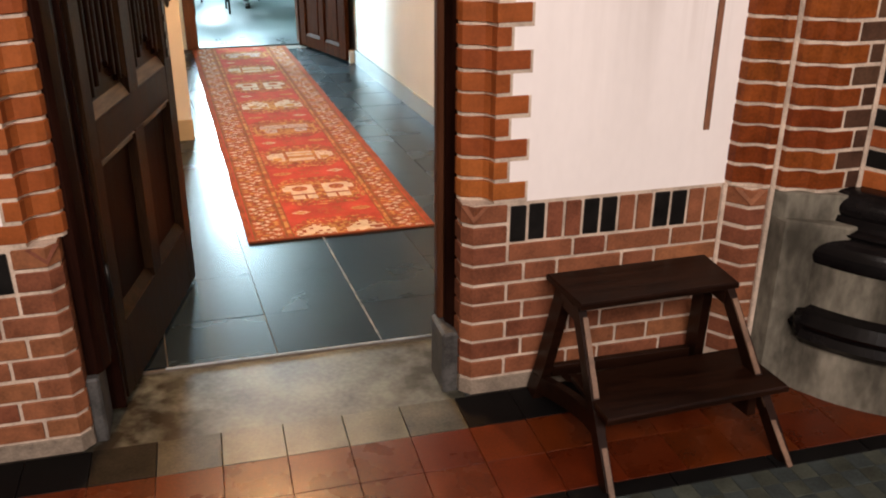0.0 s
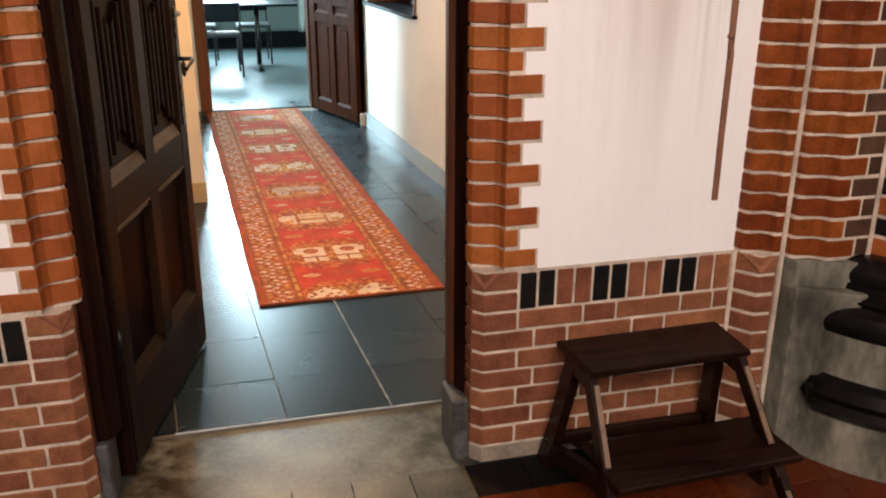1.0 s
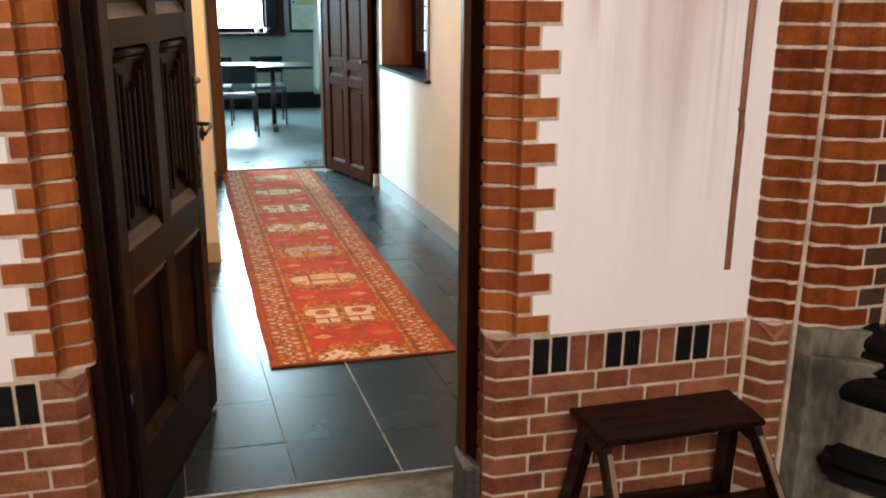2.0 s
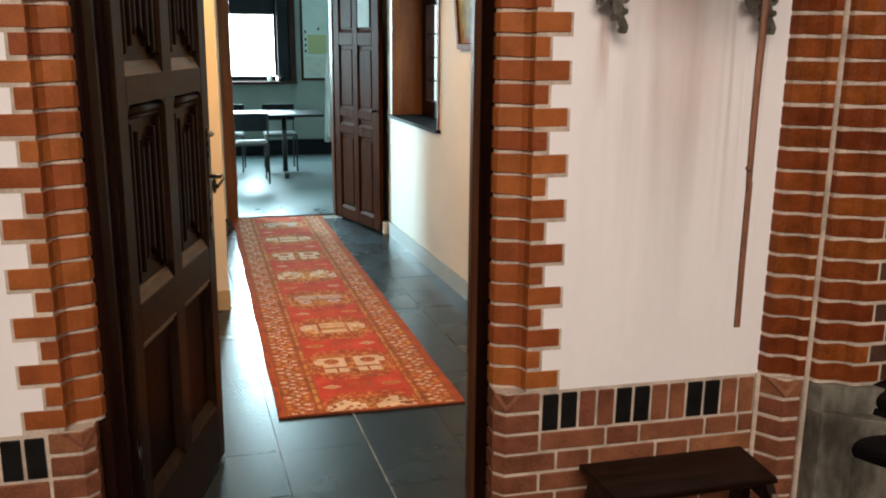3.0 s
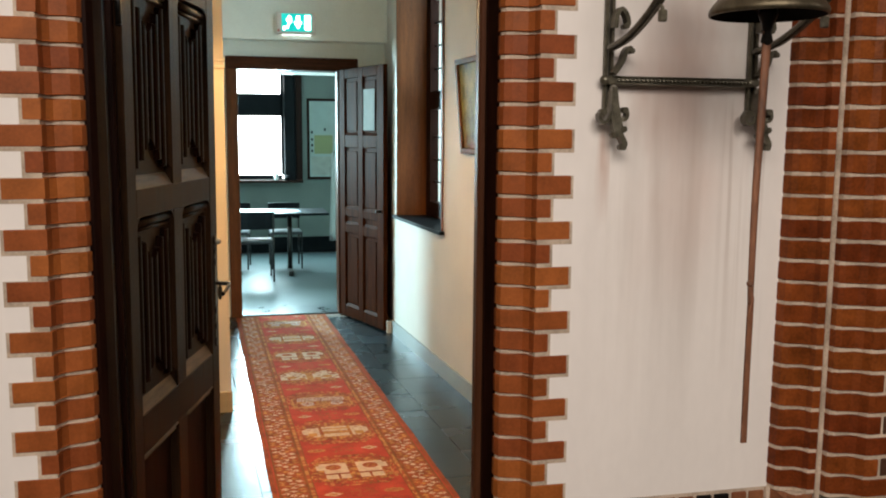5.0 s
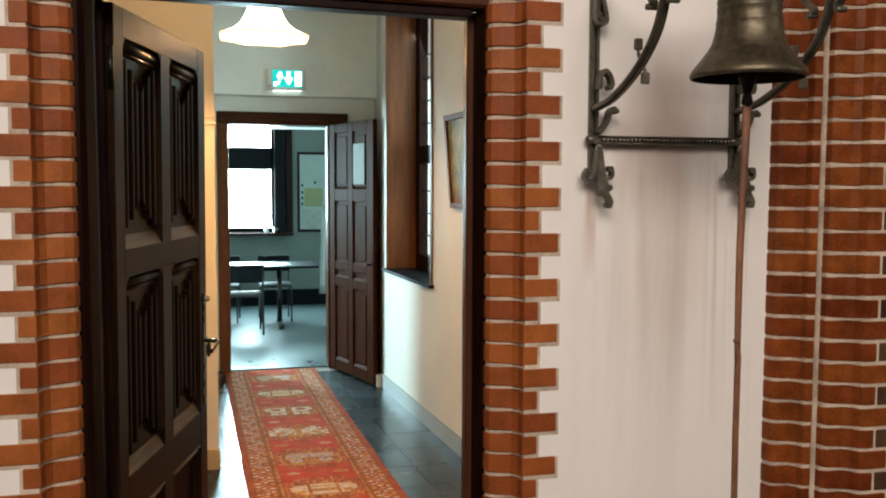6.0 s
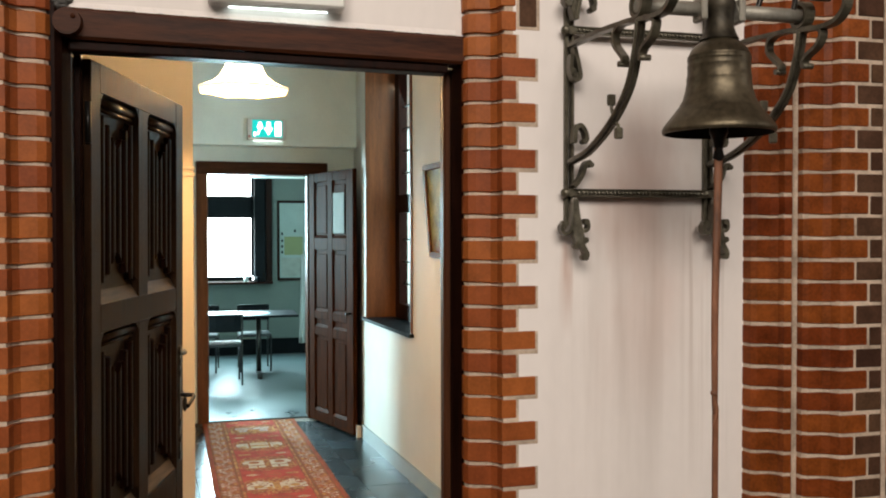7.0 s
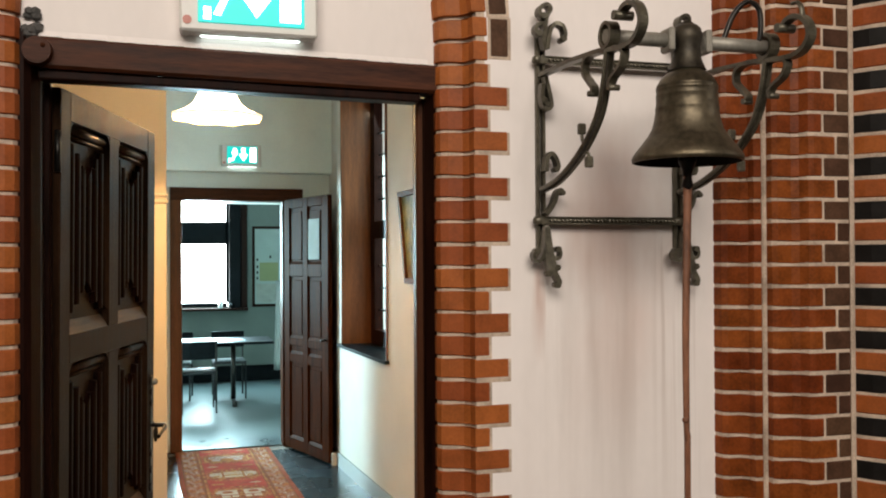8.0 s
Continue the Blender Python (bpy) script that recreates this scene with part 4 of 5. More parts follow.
part("upper_tread", at_stool(board([(0.958, 2.176), (0.978, 1.962), (1.482, 1.980), (1.488, 2.186)], 0.400, 0.422)), STOOLWOOD, stool)
part("lower_tread", at_stool(board([(0.962, 1.96), (0.968, 1.728), (1.530, 1.752), (1.515, 1.98)], 0.180, 0.202)), STOOLWOOD, stool)
for x, xs in ((0.99, 0.966), (1.455, 1.502)):
    d = 1 if x > 1.2 else -1
    # sloping front leg with a pale worn front edge
    leg = part("front_leg", at_stool(bar([(x, 2.005, 0.40), ((x + xs) / 2, 1.85, 0.20), (xs, 1.685, 0.0)], 0.024, 0.045, sides=4)), STOOLWOOD, stool)
    part("worn_edge", at_stool(bar([(x, 1.955, 0.385), ((x * 0.55 + xs * 0.45), 1.824, 0.2055)], 0.015, 0.006, sides=4)), WORNWOOD, stool, "pale worn edge")
    part("worn_edge", at_stool(bar([((x * 0.5 + xs * 0.5), 1.80, 0.165), (xs, 1.655, 0.002)], 0.015, 0.006, sides=4)), WORNWOOD, stool, "pale worn edge")
    part("back_leg", at_stool(bar(spline([(x - d * 0.004, 2.11, 0.40), (x + d * 0.010, 2.135, 0.27), (x + d * 0.026, 2.165, 0.12), (x + d * 0.045, 2.190, 0.0)], 4), 0.030, 0.062, sides=4)), STOOLWOOD, stool)
    part("side_rail", at_stool(bar(spline([(x + d * 0.040, 2.185, 0.045), (x + d * 0.018, 2.06, 0.075), (x, 1.93, 0.10), (x, 1.80, 0.115)], 4), 0.026, 0.055, sides=4)), STOOLWOOD, stool)
    part("bracket", at_stool(board([(x - 0.013, 1.985), (x + 0.013, 1.985), (x + 0.013, 2.10), (x - 0.013, 2.10)], 0.35, 0.3995)), STOOLWOOD, stool)
    part("foot_bracket", at_stool(bar(spline([(x - d * 0.02, 2.17, 0.10), (x - d * 0.05, 2.17, 0.06), (x - d * 0.09, 2.17, 0.045)], 4), 0.03, 0.02, sides=4, up=(0, 1, 0))), STOOLWOOD, stool)
part("stretcher", at_stool(cube(0.985, 2.155, 0.07, 1.46, 2.178, 0.11, 0.003)), STOOLWOOD, stool)

# ---------------------------------------------------------------- bell on its wrought bracket
XL, XR, YB = 0.995, 1.425, 1.80
brk = thing("bell_bracket", "grey wrought-iron bell bracket with scrolls on the plaster", "bracket", at=(1.21, YW, 1.6))


def at_brk(bm):
    bmesh.ops.translate(bm, verts=bm.verts, vec=(-1.21, -YW, -1.6))
    return bm


def scroll(c, r, a0, turns, x, n=22, shrink=0.45):
    """Points of a curl in the plane of a bracket arm (y, z)."""
    out = []
    for i in range(n + 1):
        t = i / n
        a, rr = math.radians(a0) + turns * 2 * math.pi * t, r * (1 - shrink * t)
        out.append((x, c[0] + rr * math.cos(a), c[1] + rr * math.sin(a)))
    return out


for x in (XL, XR):
    d = 1 if x < 1.2 else -1
    bm = cube(x - 0.014, 2.212, 1.72, x - 0.004, 2.228, 2.36, 0.002)
    box(bm, x + 0.002, 2.206, 1.72, x + 0.010, 2.228, 2.36, 0.002)
    part("wall_bar", at_brk(bm), IRON, brk)
    for z in (1.83, 2.275):
        bm = bmesh.new()
        bmesh.ops.create_uvsphere(bm, u_segments=12, v_segments=8, radius=0.014, matrix=pose(x - 0.016, 2.205, z))
        bmesh.ops.create_cone(bm, cap_ends=True, segments=14, radius1=0.012, radius2=0.012, depth=0.03, matrix=pose(x - 0.002, 2.21, z, 90, 0, 0))
        part("rivet", at_brk(bm), IRON, brk)
    # feet and heads of the bars: flat ribbons that curl to rolled ends
    for w, th, y, pts in ((0.026, 0.009, 2.196, ((0, 1.80), (-0.004, 1.765), (-0.012, 1.735), (-0.028, 1.718), (-0.044, 1.722), (-0.047, 1.738), (-0.036, 1.745))),
                          (0.024, 0.009, 2.194, ((0.002, 1.80), (0.006, 1.765), (0.016, 1.738), (0.030, 1.724), (0.044, 1.730), (0.046, 1.744), (0.038, 1.750))),
                          (0.026, 0.014, 2.186, ((0.001, 1.81), (0.003, 1.77), (0.009, 1.725), (0.017, 1.692), (0.030, 1.672), (0.036, 1.660), (0.030, 1.652))),
                          (0.022, 0.012, 2.184, ((-0.002, 1.80), (-0.004, 1.755), (-0.003, 1.718), (0.003, 1.694), (0.000, 1.684))),
                          (0.022, 0.012, 2.184, ((0.004, 1.80), (0.010, 1.755), (0.020, 1.712), (0.026, 1.695), (0.030, 1.700))),
                          (0.030, 0.010, 2.190, ((0.0, 2.300), (-0.003, 2.345), (0.000, 2.385), (0.010, 2.408), (0.000, 2.420), (-0.018, 2.412), (-0.022, 2.396), (-0.012, 2.388))),
                          (0.028, 0.010, 2.186, ((-0.002, 2.300), (-0.010, 2.330), (-0.006, 2.356), (-0.018, 2.366), (-0.032, 2.358), (-0.034, 2.344), (-0.026, 2.338))),
                          (0.030, 0.010, 2.182, ((0.002, 2.300), (0.008, 2.345), (0.022, 2.368), (0.042, 2.362), (0.050, 2.340), (0.044, 2.326)))):
        pts = spline([(x + dx * (0.82 if z < 2 else 1.0), y - 0.012 * min(1, i / 3), z) for i, (dx, z) in enumerate(pts)], 5)
        bm = bar(pts, w, th, sides=4, up=(0, 1, 0))
        end = pts[-1]
        sweep(bm, [(end[0], end[1] - w * 0.62, end[2]), (end[0], end[1] + w * 0.5, end[2])], 0.017, sides=10, up=(0, 0, 1))
        part("leaf_curl", at_brk(bm), IRON, brk)
    bm = bmesh.new()
    bmesh.ops.create_uvsphere(bm, u_segments=12, v_segments=8, radius=0.011, matrix=pose(x + 0.002, 2.184, 1.806))
    part("rivet", at_brk(bm), STEEL, brk, "bright worn rivet")
    # ribbons along the bar: an S under the arm, an arch and a horn below
    for pts in (((0.000, 2.225), (0.006, 2.200), (0.014, 2.165), (0.016, 2.145), (0.006, 2.136), (-0.004, 2.144), (-0.004, 2.160)),
                ((-0.008, 2.205), (-0.010, 2.170), (-0.006, 2.150), (0.002, 2.150)),
                ((0.000, 1.965), (0.004, 2.000), (0.016, 2.014), (0.030, 2.000), (0.036, 1.978), (0.030, 1.970)),
                ((0.000, 1.846), (0.010, 1.858), (0.024, 1.880), (0.032, 1.905), (0.042, 1.914), (0.048, 1.906))):
        pts = spline([(x + dx, 2.190, z) for dx, z in pts], 5)
        bm = bar(pts, 0.028, 0.011, sides=4, up=(0, 1, 0))
        end = pts[-1]
        sweep(bm, [(end[0], end[1] - 0.016, end[2]), (end[0], end[1] + 0.013, end[2])], 0.015, sides=10, up=(0, 0, 1))
        part("scroll", at_brk(bm), IRON, brk)
    # straight arm, ending in an upright scroll
    pts = [(x, 2.21, 2.234), (x, 2.0, 2.230), (x, 1.84, 2.218)] + spline([(x, 1.84, 2.218), (x, 1.74, 2.203), (x, 1.675, 2.205), (x, 1.642, 2.235), (x, 1.655, 2.272), (x, 1.69, 2.292), (x, 1.725, 2.288), (x, 1.738, 2.272)])[1:]
    part("arm", at_brk(bar(pts, 0.022, 0.011, sides=4)), IRON, brk)
    part("scroll_pin", at_brk(bar([(x - 0.024, 1.733, 2.274), (x + 0.024, 1.733, 2.274)], 0.022, sides=10, up=(0, 0, 1))), IRON, brk)
    part("scroll_tip", at_brk(bar(spline([(x, 1.67, 2.285), (x, 1.675, 2.31), (x, 1.688, 2.325), (x, 1.705, 2.325)]), 0.014, 0.008, sides=6)), IRON, brk)
    # ring that holds the bell's axle
    bm = bar(scroll((YB, 2.246), 0.028, -100, 1.0, x, 20, 0.0), 0.026, 0.009, sides=4)
    part("axle_ring", at_brk(bm), IRON, brk)
    # heart below the arm, and curved brace to the wall
    for pts in (spline([(x, 1.81, 2.208), (x, 1.87, 2.222), (x, 1.922, 2.212), (x, 1.928, 2.182), (x, 1.90, 2.155), (x, 1.878, 2.136), (x, 1.885, 2.124)]),
                spline([(x, 1.80, 2.206), (x, 1.755, 2.208), (x, 1.724, 2.190), (x, 1.738, 2.162), (x, 1.775, 2.145), (x, 1.79, 2.130), (x, 1.78, 2.120)])):
        part("heart_scroll", at_brk(bar(pts, 0.020, 0.009, sides=4)), IRON, brk)
        part("heart_bead", at_brk(bar([(x - 0.014, pts[-1][1], pts[-1][2]), (x + 0.014, pts[-1][1], pts[-1][2])], 0.015, sides=8, up=(0, 0, 1))), IRON, brk)
    pts = spline([(x, 1.80, 2.208), (x, 1.815, 2.145), (x, 1.856, 2.063), (x, 1.951, 1.990), (x, 2.085, 1.935), (x, 2.205, 1.915)])
    bm = bar(pts, 0.006, 0.020, sides=4)
    for o in (-0.009, 0.009):
        sweep(bm, [(q[0] + o, q[1], q[2]) for q in pts], 0.008, 0.015, sides=6)
    part("brace", at_brk(bm), IRON, brk)
    for (y0, z0), (y1, z1), (y2, z2) in (((1.935, 2.0), (1.950, 2.025), (1.952, 2.048)), ((1.96, 1.985), (1.918, 1.985), (1.912, 1.962))):
        bm = bar(spline([(x, y0, z0), (x, y1, z1), (x, y2, z2)]), 0.009, 0.008, sides=6)
        box(bm, x - 0.010, y2 - 0.007, z2 - 0.014, x + 0.010, y2 + 0.007, z2 + 0.014, 0.003)
        part("bud", at_brk(bm), IRON, brk)
for z in (1.83, 2.275):
    bm = cube(XL, 2.198, z - 0.010, XR, 2.204, z + 0.010, 0.002)
    sweep(bm, [(XL, 2.196, z + 0.009), (XR, 2.196, z + 0.009)], 0.005, sides=6, up=(0, 0, 1))
    sweep(bm, [(XL, 2.196, z - 0.009), (XR, 2.196, z - 0.009)], 0.005, sides=6, up=(0, 0, 1))
    n = 34
    for i in range(n):
        x = XL + 0.02 + (XR - XL - 0.04) * i / (n - 1)
        bmesh.ops.create_icosphere(bm, subdivisions=1, radius=0.0055, matrix=pose(x, 2.195, z))
    part("beaded_rail", at_brk(bm), IRON, brk)

BX = 1.199
bell = thing("bell", "dark patinated bronze bell hanging from an iron axle", "bell", at=(BX, YB, 1.967))
prof = [(0.0, 0.213), (0.036, 0.213), (0.041, 0.208), (0.043, 0.203), (0.054, 0.195), (0.064, 0.184), (0.0700, 0.172), (0.0728, 0.166), (0.0715, 0.1645), (0.0730, 0.162), (0.0722, 0.158), (0.0712, 0.154), (0.0728, 0.148), (0.0728, 0.144), (0.0720, 0.140), (0.0728, 0.122), (0.0745, 0.118), (0.0745, 0.113), (0.0738, 0.109),
        (0.0775, 0.088), (0.0835, 0.066), (0.0900, 0.055), (0.0918, 0.051), (0.0975, 0.044), (0.108, 0.030), (0.1105, 0.027), (0.120, 0.015), (0.128, 0.004), (0.1310, -0.004),
        (0.1300, -0.012), (0.1255, -0.013)]
part("bell_body", lathe(bmesh.new(), prof, steps=56), BRONZE, bell)
hollow = [(0.1254, -0.0128), (0.112, 0.008), (0.090, 0.040), (0.074, 0.075), (0.066, 0.12), (0.062, 0.16), (0.03, 0.19), (0.0, 0.195)]
part("bell_hollow", lathe(bmesh.new(), hollow, steps=56), HOLLOWBLACK, bell, "dull black inside")
bm = lathe(bmesh.new(), [(0.046, 0.2065), (0.038, 0.222), (0.033, 0.240), (0.032, 0.262), (0.036, 0.280), (0.0375, 0.292), (0.033, 0.307), (0.024, 0.315), (0.018, 0.3155), (0.016, 0.321), (0.0, 0.322)], steps=24)
part("crown", bm, CROWN, bell, "darker cast bronze crown")
part("clapper", lathe(bmesh.new(), [(0.0, 0.02), (0.020, 0.01), (0.022, -0.01), (0.014, -0.03), (0.010, -0.05), (0.014, -0.07), (0.0, -0.085)], steps=16), BLACKIRON, bell)
zc = 2.243 - 1.967
for x0, x1 in ((XL - BX - 0.01, -0.040), (0.040, XR - BX + 0.01)):
    axle = part("axle", bar([(x0, 0, zc), (x1, 0, zc)], 0.034, sides=8, up=(0, 0, 1)), STEEL, bell, "worn steel axle")
for s in (-1, 1):
    part("clamp", cube(s * 0.050 - 0.008, -0.024, zc - 0.028, s * 0.050 + 0.008, 0.024, zc + 0.028, 0.004), STEEL, axle, "pale worn steel clamp")
pts = spline([(0.10, 0.0, zc + 0.005), (0.125, -0.005, zc + 0.07), (0.16, -0.01, zc + 0.105), (0.195, -0.01, zc + 0.09), (0.20, -0.008, zc + 0.03), (0.19, 0, zc - 0.012)])
part("swing_hook", bar(pts, 0.014, 0.012, sides=6), BLACKIRON, bell)

rope = thing("bell_strap", "brown leather bell strap hanging from the clapper", "bell rope", at=(BX - 0.006, YB, 0.95))
pts = spline([(0.006, 0, 0.972), (0.004, 0, 0.85), (-0.003, -0.002, 0.6), (-0.004, -0.004, 0.40), (-0.003, -0.004, 0.34)], 5)
part("strap", bar(pts, 0.016, 0.009, sides=6, taper=[1.5 - 0.6 * i / (len(pts) - 1) for i in range(len(pts))]), LEATHER, rope)
bm = bar(spline([(-0.003, -0.004, 0.40), (-0.008, -0.006, 0.385), (0.0, -0.008, 0.35), (-0.007, -0.006, 0.315), (-0.002, -0.004, 0.29)], 5), 0.009, 0.006, sides=6)
bmesh.ops.create_icosphere(bm, subdivisions=2, radius=0.008, matrix=pose(-0.008, -0.006, 0.39))
part("knot", bm, LEATHER, rope)
part("lower_strap", bar([(-0.002, -0.004, 0.34), (-0.002, -0.003, 0.16), (0.001, 0, 0.0)], 0.014, 0.006, sides=4), LEATHER, rope)

# ---------------------------------------------------------------- pendant lamp in the hall
lamp = thing("pendant_lamp", "lit pendant lamp with a flared cream shade", "lamp", at=(0.18, 4.2, 2.374))
def lobed(profile, lobes=8, sub=4):
    """A shade whose rim runs out into soft points, with a hollow between each two."""
    bm = bmesh.new()
    rings, n = [], lobes * sub
    for r, z, d in profile:
        ring = []
        for i in range(n):
            g, h = 2 * math.pi * (i / n) + math.pi / 8, (0.5 - 0.5 * math.cos(2 * math.pi * i / sub))
            ring.append(bm.verts.new((r * (1 - d * h) * math.cos(g), r * (1 - d * h) * math.sin(g), z + 0.035 * d * h)))
        rings.append(ring)
    for a, b in zip(rings, rings[1:]):
        for i in range(n):
            bm.faces.new((a[i], a[(i + 1) % n], b[(i + 1) % n], b[i])).smooth = True
    return bm


shade = part("shade", lobed([(0.066, 0.170, 0.0), (0.074, 0.155, 0.01), (0.088, 0.120, 0.03), (0.112, 0.080, 0.05), (0.150, 0.048, 0.08), (0.196, 0.030, 0.08), (0.213, 0.024, 0.08)]), SHADE, lamp, "glowing cream fabric shade")
band = part("trim_band", lobed([(0.2145, 0.0245, 0.08), (0.2170, 0.0200, 0.08), (0.2125, 0.009, 0.08), (0.2105, 0.009, 0.08), (0.2120, 0.0225, 0.08)]), SHADE_RIM, lamp, "pale stitched rim of the shade")
bead = bmesh.new()
bmesh.ops.create_icosphere(bead, subdivisions=1, radius=0.0028)
bead = mesh_of("bead", bead, FRINGE)
for i in range(8):
    g = math.pi * i / 4
    place("bead", bead, band, (0.205 * math.cos(g + math.pi / 8), 0.205 * math.sin(g + math.pi / 8), 0.006))
part("cord", bar([(0, 0, 0.16), (0, 0, 0.94)], 0.008, sides=6), BLACKPLASTIC, lamp)
part("socket", lathe(bmesh.new(), [(0.0, 0.17), (0.02, 0.17), (0.02, 0.115), (0.0, 0.115)], steps=12), BLACKPLASTIC, lamp)


# ---------------------------------------------------------------- lit exit signs
def exit_sign(at, w, h, d):
    s = thing("exit_sign", "lit teal and white emergency exit sign in a white case", "exit sign", "exit signs", at=at)
    part("case", cube(0, 0, 0, w, d, h, 0.006), WHITEPLASTIC, s)
    f = cube(w * 0.13, -0.004, h * 0.13, w * 0.90, 0.0, h * 0.93, 0.001)
    face = part("panel", f, SIGNTEAL, s, "glowing teal face")
    bm = bmesh.new()
    for shape in (((0.17, 0.18), (0.22, 0.18), (0.22, 0.36), (0.17, 0.36)),
                  ((0.24, 0.26), (0.29, 0.24), (0.34, 0.48), (0.40, 0.56), (0.37, 0.80), (0.31, 0.84), (0.25, 0.62), (0.30, 0.50)),
                  ((0.55, 0.24), (0.66, 0.56), (0.595, 0.56), (0.595, 0.84), (0.505, 0.84), (0.505, 0.56), (0.44, 0.56)),
                  ((0.72, 0.20), (0.87, 0.20), (0.87, 0.86), (0.72, 0.86))):
        lo = [bm.verts.new((w * x, -0.0042, h * z)) for x, z in shape]
        hi = [bm.verts.new((w * x, -0.0065, h * z)) for x, z in shape]
        bm.faces.new(lo[::-1])
        bm.faces.new(hi)
        for i in range(len(shape)):
            j = (i + 1) % len(shape)
            bm.faces.new((lo[i], lo[j], hi[j], hi[i]))
    part("symbol", bm, SIGNWHITE, face, "white arrow and doorway shapes")
    bm = bmesh.new()
    bmesh.ops.create_cone(bm, cap_ends=True, segments=20, radius1=0.011, radius2=0.011, depth=0.003, matrix=pose(w * 0.055, -0.0015, h * 0.16, 90, 0, 0))
    part("test_button", bm, RINGRED, s, "round reddish test button")
    part("light_tube", cube(w * 0.15, d - 0.014, -0.0015, w * 0.88, d - 0.006, 0.0), SIGNWHITE, s, "white light slot")
    return s


exit_sign((0.030, 2.255, 2.309), 0.350, 0.17, 0.062)
exit_sign((0.33, 7.955, 2.545), 0.34, 0.19, 0.044)

# ---------------------------------------------------------------- picture on the hall wall
pa = math.degrees(math.atan2(-1, 0.085))
pic = thing("framed_picture", "small framed dark landscape hanging tilted on the hall wall", "picture")
pic.matrix_world = pose(right_wall_x(5.38) - 0.004, 5.38, 1.565, 4.5, 0, pa)      # x along the wall towards the viewer, -y out of it
PWd, PH = 0.50, 0.58
bm = frame_strip(bmesh.new(), 0, PWd, 0, PH, 0.035, -0.03, -0.002)
part("frame", bm, GILT, pic, "brown gilt frame")
part("canvas", cube(0.034, -0.014, 0.034, PWd - 0.034, -0.004, PH - 0.034), CANVAS, pic)

# ---------------------------------------------------------------- back room furniture
table = thing("table", "dark rectangular table on a column foot strewn with papers", "table", at=(0.25, 10.75, 0))
part("tabletop", cube(-0.95, -0.36, 0.722, 0.75, 0.36, 0.75, 0.006), BLACKPLASTIC, table)
part("column", bar([(0.30, -0.02, 0.05), (0.30, -0.02, 0.722)], 0.06, sides=12), BLACKIRON, table)
part("foot", bar([(0.30, -0.30, 0.028), (0.30, 0.26, 0.028)], 0.05, 0.045, sides=4), BLACKIRON, table)
part("foot_cap", bar([(0.30, -0.30, 0.0), (0.30, -0.30, 0.06)], 0.06, sides=10), BLACKIRON, table)
part("column", bar([(-0.60, -0.02, 0.05), (-0.60, -0.02, 0.722)], 0.06, sides=12), BLACKIRON, table)
part("foot", bar([(-0.60, -0.30, 0.028), (-0.60, 0.26, 0.028)], 0.05, 0.045, sides=4), BLACKIRON, table)
for x, y, w, h, r, m, lab in ((-0.08, 10.60, 0.30, 0.21, 4, PAPER, "white paper sheet lying on the table"), (0.22, 10.72, 0.30, 0.21, -8, PAPER, "white paper sheet lying on the table"),
                              (0.52, 10.70, 0.30, 0.22, 12, BLUEPAPER, "pale blue folder lying on the table"), (0.10, 10.90, 0.42, 0.25, 2, PAPER, "large white paper sheet lying on the table")):
    s = new("paper_sheet", mesh_of("paper_sheet", cube(-w / 2, -h / 2, 0, w / 2, h / 2, 0.003), m))
    s.matrix_world = pose(x, y, 0.7505, 0, 0, r)
    tagged(s, lab, "paper", "papers on the table")


def chair(at, turn):
    c = thing("chair", "black chair with slim metal legs beside the table", "chair", "chairs at the table", at=at)
    part("seat", cube(-0.20, -0.20, 0.43, 0.20, 0.20, 0.465, 0.012), SEATGREY, c, "grey upholstered seat")
    bm = bmesh.new()
    prism(bm, [(-0.20, -0.205), (-0.10, -0.222), (0.10, -0.222), (0.20, -0.205), (0.20, -0.19), (0.10, -0.207), (-0.10, -0.207), (-0.20, -0.19)], 0.60, 0.80, 0.004)
    part("backrest", bm, BLACKPLASTIC, c, "black curved backrest")
    for x in (-0.185, 0.185):
        part("back_leg", bar([(x, -0.23, 0.0), (x, -0.20, 0.44), (x, -0.212, 0.78)], 0.022, sides=8), BLACKIRON, c)
        part("front_leg", bar([(x, 0.20, 0.0), (x, 0.185, 0.44)], 0.022, sides=8), CHROME, c)
        part("seat_rail", bar([(x, -0.2, 0.42), (x, 0.185, 0.42)], 0.02, sides=6), BLACKIRON, c)
    c.rotation_euler = (0, 0, radians(turn))
    return c


ch = chair((0.14, 10.28, 0), 3)
copy_thing(ch, pose(0.52, 11.20, 0, 0, 0, 182))
copy_thing(ch, pose(-0.12, 11.22, 0, 0, 0, 176))

cl = thing("ceiling_light", "white strip light hanging in the back room", "lamp", at=(0.78, 10.4, 2.355))
part("housing", cube(-0.36, -0.05, 0.0, 0.36, 0.05, 0.05, 0.006), WHITEPLASTIC, cl)
for x in (-0.25, 0.25):
    part("rod", bar([(x, 0, 0.05), (x, 0, 0.845)], 0.01, sides=6), STEEL, cl)

